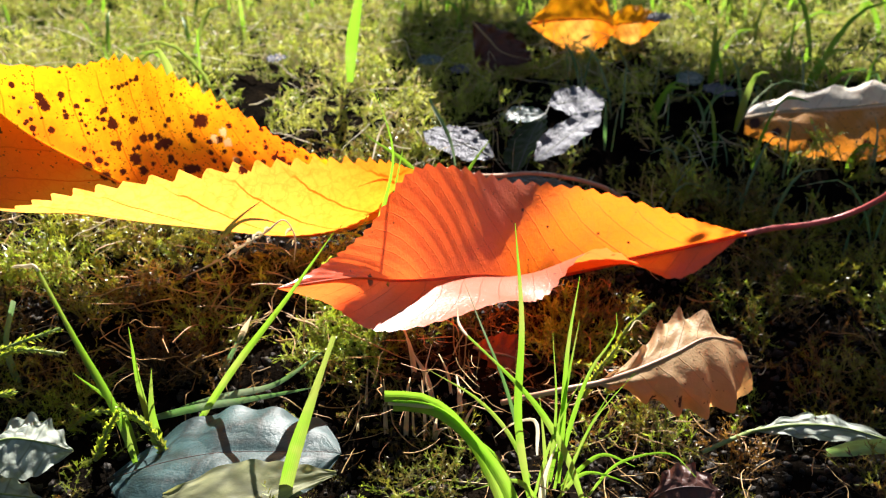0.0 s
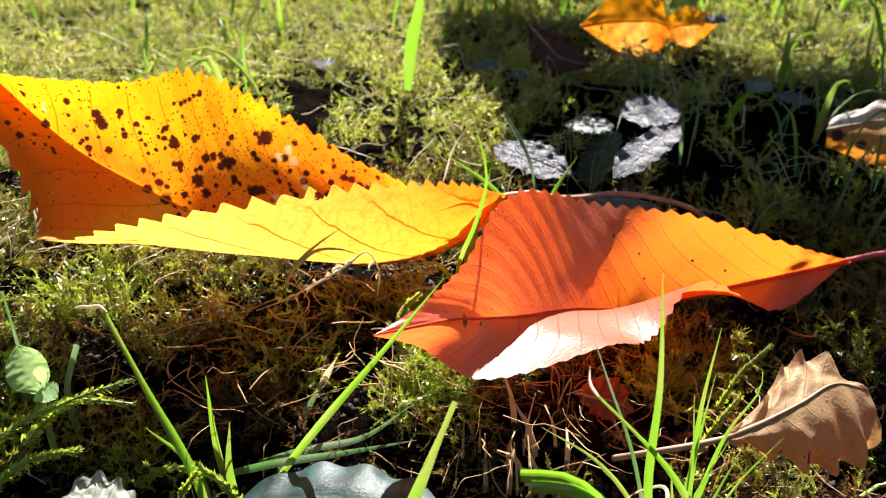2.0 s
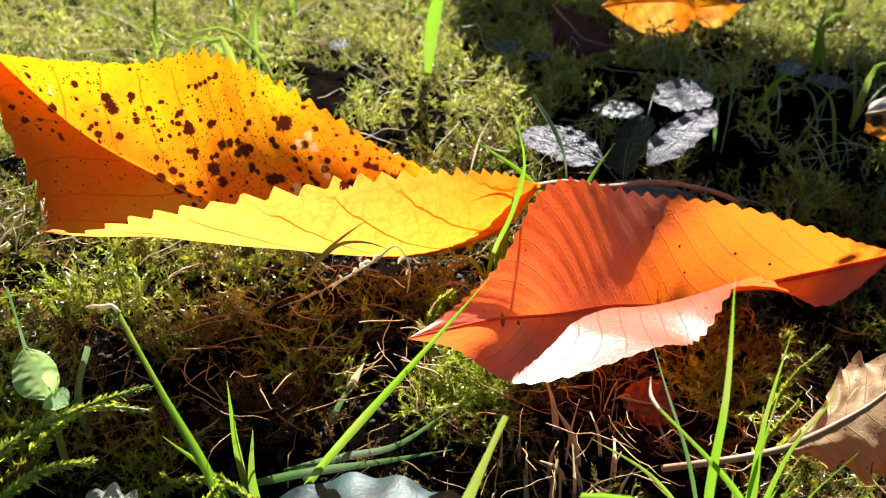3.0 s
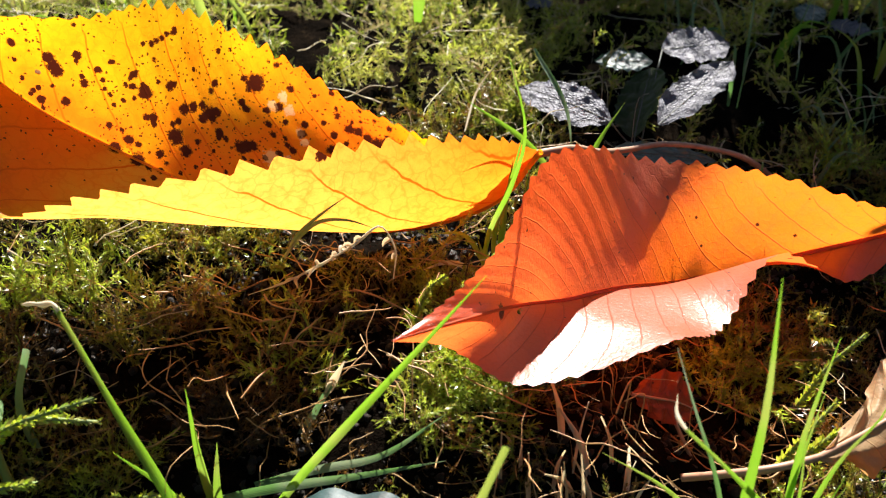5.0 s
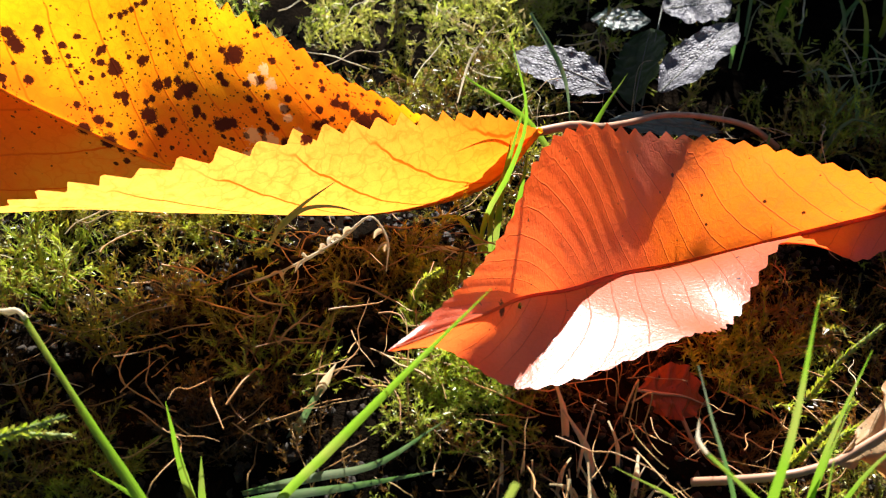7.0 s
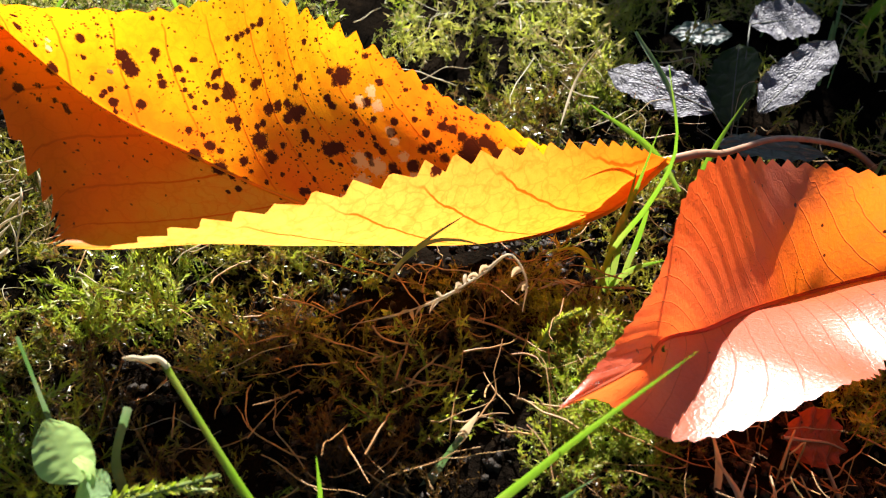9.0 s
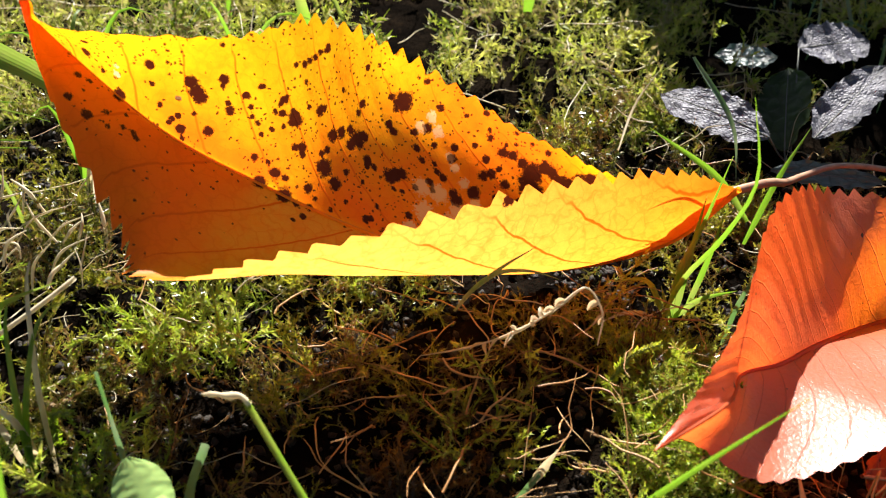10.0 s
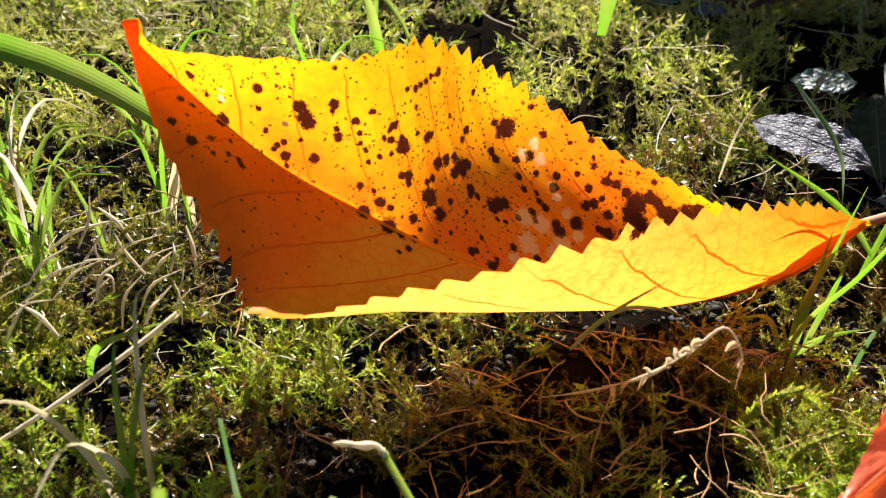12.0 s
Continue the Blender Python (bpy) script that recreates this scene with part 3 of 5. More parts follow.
RED_STEPS = [0, 0.12, 0.25, 0.4, 0.58, 0.75, 0.9, 1]
red_sheet = Sheet(
    RED_STEPS,
    [(61.6, 167.1, -2.4), (46.5, 163.7, -4.4), (21.9, 157.9, -7.5), (6.8, 145.1, -1.2), (-2.0, 136.8, 2.3), (-8.4, 132.2, 4.6), (-14.8, 119.9, 11.2), (-23.4, 111.7, 13.8)],
    [(61.6, 167.1, -2.4), (46.7, 158.5, -8.3), (28.2, 145.4, 4.4), (16.9, 130.9, 2.5), (8.7, 124.5, 4.5), (-8.8, 118.1, 3.1), (-18.3, 119.3, 7.7), (-23.4, 111.7, 13.8)],
    [(61.6, 167.1, -2.4), (47.7, 159.3, 4.2), (30.9, 162.2, 8.4), (13.7, 162.8, 10.5), (-3.7, 143.5, 20.3), (-12.4, 126.8, 15.3), (-19.3, 117.3, 13.6), (-23.4, 111.7, 13.8)],
    [(0, 0, 0), (0, 0, 0), (0, 0, 0.1), (0, 0, 0.5), (0, -0.1, -0.4), (0, 0, -0.3), (0, 0, 0), (0, 0, 0)],
    [(0, 0, 0), (0.2, 0.1, -0.1), (-0.2, 2.0, -0.5), (-0.4, -0.5, 0.5), (-0.1, 0, 0), (-0.1, 0, 0), (0.2, -0.1, 0.1), (0, 0, 0)])
keep_clear(red_sheet)
red_leaf = thing("red_leaf", "orange-red fallen cherry leaf with a glossy pink lower half", "leaf", "large fallen cherry leaves")
red_blade = part("leaf_blade", leaf_mesh("leaf_blade", red_sheet, 300, 40, 40, 0.06, 0.07, 22.0, 5.0, 0.05,
     [(0.83, -0.04, 0.9), (0.30, 0.55, 0.3), (0.22, 0.5, 0.35), (0.18, 0.35, 0.3), (0.36, 0.7, 0.35), (0.27, 0.3, 0.3), (0.26, -0.85, 0.4), (0.3, -0.7, 0.3), (0.22, -0.9, 0.4), (0.34, -0.85, 0.3)],
     turn=lambda s, w: 0.05 + 0.95 * smooth(s, 0.26, 0.44) + 0.25 * smooth(-w, 0, 0.2) + 0.6 * smooth(-w, 0.3, 0.8) * (1 - smooth(s, 0.3, 0.4)), speckle=lambda s, w: 0.25 + 0 * s, seed=7, near_fold=0.05, mid_fold=0.6,
     near_bite=lambda s: 1.3 - 0.65 * smooth(s, 0.28, 0.40)), red_skin, red_leaf, "orange-red toothed leaf blade")
part("midrib", fast_mesh("midrib", *tube_arrays(red_sheet.at(np.linspace(0, 0.99, 60), np.zeros(60)), (0.6, 0.45, 0.3, 0.12), 7)), rib_red, red_blade)
part("leaf_stalk", tube("leaf_stalk", [(61.0, 167.5, -2.9), (68, 170, -2.6), (76, 172, -2.6), (84, 173, -1.0), (90, 172, 3.0), (94, 170, 8.5), (96, 168, 14), (97, 166, 19)], (0.62, 0.6, 0.62, 0.8)),
     stalk_skin, red_leaf, "curved dark red leaf stalk")


# ---- other fallen leaves and low herbs ----
def small_leaf(name, sheet, skin, label, category="leaf", group="", stalk=None, stalk_skin_used=None, thick=0.4, **how):
    keep_clear(sheet)
    ob = thing(name, label, category, group)
    blade_part = part("leaf_blade", leaf_mesh("leaf_blade", sheet, how.pop("nu", 90), how.pop("nv", 14), **how), skin, ob)
    rib = tube_arrays(sheet.at(np.linspace(0, 0.96, 24), np.zeros(24)), (thick, thick * 0.3), 6)
    part("midrib", fast_mesh("midrib", *rib), stalk_skin_used or skin_rib, blade_part)
    if stalk:
        part("leaf_stalk", tube("leaf_stalk", stalk, (thick, thick * 1.1, thick * 1.2), 20, 6), stalk_skin_used or skin_rib, ob)
    return ob


skin_rib = fibre_material("dull_rib_skin", (0.40, 0.26, 0.13), (0.46, 0.31, 0.17))
dark_rib = fibre_material("dark_rib_skin", (0.05, 0.02, 0.015), (0.07, 0.03, 0.02))
herb_rib = fibre_material("herb_rib_skin", (0.10, 0.11, 0.08), (0.15, 0.15, 0.12))
green_rib = fibre_material("green_rib_skin", (0.16, 0.22, 0.06), (0.22, 0.28, 0.08))

brown_sheet = Sheet([0, 0.25, 0.5, 0.78, 1.0],
                    [(23, 112.5, -2.5), (30, 117, -3.0), (36.5, 121, -2.6), (43.5, 126, -2.6), (49.5, 128, -5.0)],
                    [(23, 112.5, -2.5), (31, 115, -7.2), (38, 116.5, -10.6), (45.5, 119.5, -12.0), (51.0, 123.5, -11.0)],
                    [(23, 112.5, -2.5), (31, 121, -2.0), (36.5, 128.5, -0.8), (42.5, 131, -1.6), (49.5, 128, -5.0)],
                    [(0, 0, 0), (0, -1, 0.5), (0, -1.8, 0.8), (0.5, -1.5, 0.5), (0, 0, 0)])
small_leaf("brown_leaf", brown_sheet, tan_skin, "curled dry tan leaf with a pale straight stalk", "leaf", "", [(23, 112.5, -2.5), (18, 111, -2.6), (13, 112, -4.5), (9, 114, -7)], tan_stalk_skin, 0.42,
           teeth=11, bite=0.05, ruffle=1.2, pleat=0.1, veins=8, seed=11, blots=[(0.45, -0.8, 0.9), (0.3, -0.9, 0.7)])

curl_sheet = Sheet([0, 0.2, 0.45, 0.7, 1.0],
                   [(80, 230, 3), (90, 231, 4.5), (105, 231, 5.5), (120, 232, 6.5), (140, 234, 5)],
                   [(80, 229, -1), (91, 226, -4.5), (106, 225, -9), (120, 226, -9), (140, 234, -2)],
                   [(82, 233, 5), (92, 235, 8), (106, 236.5, 9.5), (120, 237, 10.5), (140, 236, 6)],
                   [(0, -0.5, 0), (0, -2, 1), (0, -2.5, 1), (0, -2, 1), (0, 0, 0)], [(0, 0, 0), (0, 0, 0.7), (0, 0, 1), (0, 0, 0.7), (0, 0, 0)])
small_leaf("rolled_yellow_leaf", curl_sheet, dull_skin, "rolled yellow-orange leaf with a bleached pale top", "leaf", "", None, None, 0.5, teeth=20, bite=0.06, ruffle=0.7, seed=13,
           blots=[(0.05, -0.3, 1.6), (0.3, -0.7, 1.4), (0.5, -0.9, 1.8), (0.55, -0.6, 1.2), (0.15, -0.6, 1.2)], turn=lambda s, w: 0.1 + 0.8 * (w < 0), speckle=lambda s, w: 0.2 + 0.6 * (w < 0))

far_sheet = Sheet([0, 0.25, 0.5, 0.75, 1.0],
                  [(30, 322, 10), (40, 319, 12), (48, 318, 12.5), (55, 319, 12), (62, 322, 9)],
                  [(30, 322, 10), (40, 317, 4), (48, 315, 1.5), (56, 317, 3), (62, 322, 9)],
                  [(30, 322, 10), (40, 325, 19), (48, 326, 22), (56, 325, 19), (62, 322, 9)])
small_leaf("small_yellow_leaf", far_sheet, yellow_skin, "small upright clear yellow leaf in the grass", "leaf", "small yellow leaves", None, rib_yellow, 0.4, teeth=18, bite=0.07, ruffle=0.5, seed=17, turn=lambda s, w: 0 * s, speckle=lambda s, w: 0 * s)
far_two = Sheet([0, 0.25, 0.5, 0.75, 1.0],
                [(58, 328, 7), (63, 327, 9), (68, 326, 9.5), (73, 327, 10), (79, 329, 10)],
                [(58, 328, 7), (63, 325, 4), (68, 324, 2.5), (73, 326, 5), (79, 329, 10)],
                [(58, 328, 7), (63, 330, 13), (69, 331, 15), (74, 331, 13.5), (79, 329, 10)])
small_leaf("small_yellow_leaf", far_two, yellow_skin, "small tilted yellow leaf beside a pale scrap", "leaf", "small yellow leaves", None, rib_yellow, 0.3, teeth=14, bite=0.07, ruffle=0.4, seed=19, turn=lambda s, w: 0 * s, speckle=lambda s, w: 0 * s)

small_leaf("dark_brown_leaf", Sheet([0, 0.3, 0.6, 1.0], [(9, 279, 19), (14, 278, 14), (18, 278, 10), (28, 278, 7)], [(9, 279, 19), (10, 276, 8), (14, 274, 5), (28, 278, 7)],
                                    [(9, 279, 19), (17, 281, 17), (25, 281, 12), (28, 278, 7)]), umber_skin,
           "crumpled dark brown dead leaf standing in moss", "leaf", "", None, None, 0.4, teeth=10, ruffle=1.2, seed=23)
small_leaf("dark_red_leaf", Sheet([0, 0.3, 0.65, 1.0], [(29, 100, -14), (32, 100, -12), (36, 100, -11.5), (40, 101, -13.5)], [(29, 100, -14), (32, 97, -15), (36, 96, -15.5), (40, 101, -13.5)],
                                  [(29, 100, -14), (32, 102.5, -10.5), (36, 103, -10.3), (40, 101, -13.5)]), umber_skin,
           "small dark maroon dead leaf on the soil", "leaf", "", None, dark_rib, 0.15, teeth=6, bite=0.03, ruffle=0.7, seed=29)
small_leaf("orange_scrap", Sheet([0, 0.3, 0.65, 1.0], [(5, 126, -4.5), (8, 127, -6), (11.5, 128, -7.5), (15, 129, -10)], [(5, 126, -4.5), (7.5, 125.4, -7.5), (11, 126, -9.5), (15, 129, -10)],
                                 [(5, 126, -4.5), (8.5, 130, -4.5), (12.5, 131, -5.5), (15, 129, -10)]), ember_skin,
           "torn orange-brown leaf scrap in shade", "leaf", "", [(11, 126, -9), (13, 124, -13), (15, 122, -17)], tan_stalk_skin, 0.25, teeth=9, ruffle=0.6, seed=31)

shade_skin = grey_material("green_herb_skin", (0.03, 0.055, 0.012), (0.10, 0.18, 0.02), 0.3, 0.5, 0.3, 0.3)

# silvery crinkled herb: leaves spread from one crown
herb_sheets = []


def herb_leaf(base, ahead, up, length, width, skin, label, cup, droop, seed, stalk):
    herb_sheets.append(frame_sheet(base, ahead, up, length, width, cup, droop, (0.1, 0.85, 1.0, 0.95, 0.7, 0.0), seed))
    return small_leaf("herb_leaf", herb_sheets[-1], skin, label, "herb leaf", "leaves of the low herb",
                      stalk, herb_rib, 0.13, teeth=9, bite=0.09, ruffle=0.28, seed=seed, nu=110, nv=18)


herb_leaf((11, 187, 7.0), (-1.0, 0.62, 0.34), (0.1, -0.75, 1), 20, 4.2, silver_skin, "crinkled silvery grey herb leaf lying on moss", 0.05, 0.35, 41, [(11, 187, 7.0), (14, 189, 3), (18, 192, -1)])
herb_leaf((21, 193, 4.0), (0.85, 0.75, 0.42), (-0.45, -0.75, 1), 24, 4.0, silver_skin, "crinkled silvery lilac herb leaf with lobed rim", 0.2, 0.1, 43, [(21, 193, 0.5), (19, 192, -1), (17, 191, -3)])
herb_leaf((27, 222, 9), (1.0, 0.25, 0.05), (0.0, -0.5, 1), 16, 5.0, silver_skin, "upper crinkled grey herb leaf, lilac sheen", 0.1, 0.1, 45, [(27, 222, 9), (22, 206, 4), (18, 193, -1)])
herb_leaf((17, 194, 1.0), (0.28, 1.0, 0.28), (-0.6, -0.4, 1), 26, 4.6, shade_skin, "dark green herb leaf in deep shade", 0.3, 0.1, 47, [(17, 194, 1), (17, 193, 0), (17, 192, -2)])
herb_leaf((28, 234, 2.5), (-1, 0.1, 0.03), (0, -0.5, 1), 13, 3.2, teal_skin, "pale teal herb leaf flat on moss", 0.05, 0.1, 49, None)
herb_leaf((10, 181, 4.2), (1.0, 0.06, -0.10), (0, -0.45, 1), 20, 2.4, teal_skin, "pale blue-grey herb leaf behind the red leaf", 0.1, 0.1, 51, None)
for seed, (x, y, z, a, ln) in enumerate([(-8, 268, 9, 0.3, 9), (2, 268, 7, -0.4, 8), (73, 326, 11, 0.2, 10), (70, 262, 4, 0.8, 13), (84, 252, 3, 2.2, 12), (-52, 262, 11, 0.5, 7)]):
    herb_leaf((x, y, z), (math.cos(a), math.sin(a), 0.1), (0, -0.4, 1), ln, ln * 0.28, silver_skin if seed % 3 else teal_skin, "small pale herb leaf lost in moss", 0.1, 0.1, 60 + seed, None)

# broad plantain leaves on the bare soil in front
broad_sheet = Sheet([0, 0.2, 0.45, 0.7, 0.88, 1.0], [(-48, 102, -12), (-40, 100.5, -8), (-31, 100, -5.6), (-22, 99, -4.6), (-16.5, 98.2, -4.0), (-13.6, 97.4, -3.8)],
                    [(-48, 102, -12), (-41, 92, -10), (-31, 90, -8.2), (-22, 90.5, -6.8), (-16.5, 93.2, -5.4), (-13.6, 97.4, -3.8)],
                    [(-48, 102, -12), (-39.5, 109, -8), (-30, 110, -5.2), (-21, 107.5, -4.6), (-15.5, 103, -4.0), (-13.6, 97.4, -3.8)],
                    [(0, 0, 0), (0, 0, 1.0), (0, 0, 1.3), (0, 0, 1.2), (0, 0, 0.6), (0, 0, 0)], [(0, 0, 0), (0, 0, -0.8), (0, 0, 0.8), (0, 0, 1.0), (0, 0, 0.5), (0, 0, 0)])
small_leaf("plantain_leaf", broad_sheet, plantain_skin,
           "broad dull blue-green plantain leaf on soil", "leaf", "plantain leaves", None, dark_rib, 0.1, teeth=8, bite=0.0, ruffle=0.45, seed=71, nu=110, nv=18)
edge_sheet = Sheet([0, 0.3, 0.65, 1.0], [(-36, 90.5, -5.5), (-29.5, 91, -4.6), (-22, 91.2, -4.6), (-14, 94.2, -4.4)], [(-36, 89.5, -6), (-29.5, 88.8, -5.5), (-22, 89, -5.0), (-14, 94, -4.6)],
                   [(-36, 91, -5), (-28, 95, -3.4), (-20.5, 94.6, -3.0), (-14, 94.4, -4.2)])
part("folded_edge", leaf_mesh("folded_edge", edge_sheet, 50, 8, teeth=3, bite=0.0, ruffle=0.3, seed=5), under_skin, bpy.data.objects["plantain_leaf"], "olive beige underside of the folded edge")
small_leaf("plantain_leaf", Sheet([0, 0.3, 0.65, 1.0], [(-64, 101, -5.5), (-60, 101, -4), (-56, 101, -4.5), (-51.5, 101.5, -6.5)], [(-64, 101, -5.5), (-61, 97.5, -6.5), (-56, 97, -7.5), (-51.5, 101.5, -6.5)],
                                  [(-64, 101, -5.5), (-60, 105, -3.4), (-55.5, 105, -4.4), (-51.5, 101.5, -6.5)]), torn_skin,
           "small torn pale grey-green plantain leaf", "leaf", "plantain leaves", None, green_rib, 0.25, teeth=6, bite=0.10, ruffle=0.6, seed=73)
small_leaf("plantain_leaf", Sheet([0, 0.3, 0.65, 1.0], [(-68, 95, -8), (-63, 95, -8), (-59, 96, -9.5), (-55, 97, -11)], [(-68, 95, -8), (-63, 92, -10), (-59, 93, -12), (-55, 97, -11)],
                                  [(-68, 95, -8), (-63, 98, -7.6), (-59, 99, -9.0), (-55, 97, -11)]), torn_skin,
           "small torn pale grey-green plantain leaf", "leaf", "plantain leaves", None, green_rib, 0.25, teeth=6, bite=0.12, ruffle=0.6, seed=75)
pale_sheet = Sheet([0, 0.3, 0.65, 1.0], [(51, 122, -18.3), (58, 122.5, -17.4), (66, 121.5, -17.2), (76, 119, -19)], [(51, 122, -18.3), (58, 120.8, -18.4), (66, 119.5, -18.6), (76, 119, -19)],
                                  [(51, 122, -18.3), (58, 124.5, -17.0), (66, 124.0, -16.8), (76, 119, -19)])
small_leaf("plantain_leaf", pale_sheet, torn_skin,
           "pale grey-green leaf with a bright green rolled tip", "leaf", "plantain leaves", [(51, 122, -18.3), (47, 118, -16.6), (39.7, 112, -14.9)], green_rib, 0.35, teeth=8, bite=0.06, ruffle=0.4, seed=77)
part("rolled_tip", blade_mesh([(62, 117.5, -19), (67, 117.2, -17.6), (72, 117.5, -17.8), (79, 117, -20)], 2.6, fold=0.5, blunt=0.4), clover_skin, bpy.data.objects["plantain_leaf.003"], "bright green rolled tip")

# seedling with rounded leaves
seedling = thing("seedling", "green seedling with small rounded leaves", "seedling")
part("stem", tube("stem", [(-67, 112, -6), (-67, 111.5, 2), (-66.6, 111, 5.6)], (0.5, 0.4)), green_rib, seedling)
for k, (base, ahead, up, ln, wd) in enumerate([((-66.6, 111, 5.4), (-0.40, 0.22, 0.88), (0.35, -1.0, 0.3), 6.8, 2.6), ((-65.9, 110.4, 6.8), (0.42, -0.25, 0.62), (-0.5, -0.9, 0.4), 4.2, 1.6), ((-66.4, 110.0, 6.2), (0.75, -0.4, 0.16), (0.0, -0.45, 1.0), 3.6, 1.6)]):
    sh = frame_sheet(base, ahead, up, ln, wd, (0.22, 0.4, 0.15)[k], (0.25, -0.2, 0.3)[k], (0.18, 0.80, 1.0, 0.97, 0.68, 0.12), 80 + k)
    part("leaf_blade", leaf_mesh("leaf_blade", sh, 44, 12, teeth=3, bite=0.0, seed=k), seedling_skin, seedling)

# ---- grass ----
def single(points, width, skin, label, **how):
    ob = thing("grass_shoot", label, "grass", "single grass shoots")
    part("blade", blade_mesh(points, width, **how), skin, ob)
    return ob


withered = "green grass blade with a withered pale tip"
shoot = single([(-44, 104, -12), (-46, 106, -5), (-53, 112, 5), (-59.2, 117.2, 14.2)], 1.3, grass_skin, withered, blunt=0.55, fold=0.5)
part("dry_tip", tube("dry_tip", [(-58.9, 117.0, 13.9), (-59.7, 117.4, 14.6), (-60.8, 117.7, 14.3), (-62.0, 118, 14.2), (-63.6, 118.6, 13.7)], (0.3, 0.22, 0.42, 0.2, 0.3, 0.08), 18, 6), pale_skin, shoot.children[0], "crumpled dry pale tip")
single([(-40, 112, -14), (-35, 112, -6), (-30, 110, 2), (-22, 109, 13), (-14.2, 106.6, 24.7)], 1.05, grass_skin, "long slanting green grass blade", fold=0.5)
single([(-22, 92, -12), (-19, 92, 0), (-16, 92, 9), (-13, 92.3, 17.5)], 1.8, grass_skin, "broad bright green grass blade", fold=0.3, blunt=0.35)
shoot = single([(-38, 121, -13), (-34, 121, -4), (-31.5, 121.4, 0.5)], 1.4, blue_grass_skin, "bluish green short grass blade with a dry tip", blunt=0.5)
part("dry_tip", blade_mesh([(-32, 121.3, -0.6), (-30.8, 121.5, 1.8), (-29.7, 121.6, 3.8)], 1.0, blunt=0.2), straw_skin, shoot.children[0], "pale dry tip")
single([(-46, 112, -9), (-36, 112, -6.3), (-29, 112, -5), (-18, 112.5, -3)], 1.2, blue_grass_skin, "grass blade lying low over the soil")
single([(-40, 114, -8), (-32, 114, -5.5), (-26, 114, -4), (-18, 115, 1.5)], 1.1, blue_grass_skin, "grass blade lying low over the soil")
single([(-44, 112, -13), (-45, 112, -3), (-45.2, 112, 7.5)], 1.0, grass_skin, "thin upright grass blade")
single([(-45, 107, -14), (-47, 108, -4), (-53, 109, 1.5)], 1.1, grass_skin, "short bent grass blade")
single([(-42, 110, -14), (-43, 110, -6), (-42.5, 111, 1)], 1.2, grass_skin, "short bent grass blade")
single([(-75, 118, -13), (-66, 118, -12), (-60, 118, -13)], 1.0, grass_skin, "grass blade lying low over the soil")
single([(-130, 168, 33), (-109, 168, 31), (-101, 168, 28), (-92, 168, 22.5), (-82, 168, 12), (-76, 168, 2)], 3.2, grass_skin, "broad arching bluish grass blade", blunt=0.3, facing=(0.3, -0.9, 0.5))
single([(-70, 96, -12), (-71, 97, 4), (-71.5, 98, 20), (-70, 98, 30)], 2.6, grass_skin, "broad bright green blade with a blunt end", blunt=0.3)
single([(-96, 144, -2), (-92, 138, 7), (-86, 131, 15), (-79, 128, 19.5)], 0.9, grass_skin, "arching green grass blade")
single([(-72, 120, -8), (-72.5, 119, 6), (-73, 119, 16)], 0.8, blue_grass_skin, "dull green stem in shade", blunt=0.5)
single([(-66, 118, -8), (-66, 117, 2), (-63.5, 117, 9)], 1.2, blue_grass_skin, "dull green stub with a brown end", blunt=0.7)

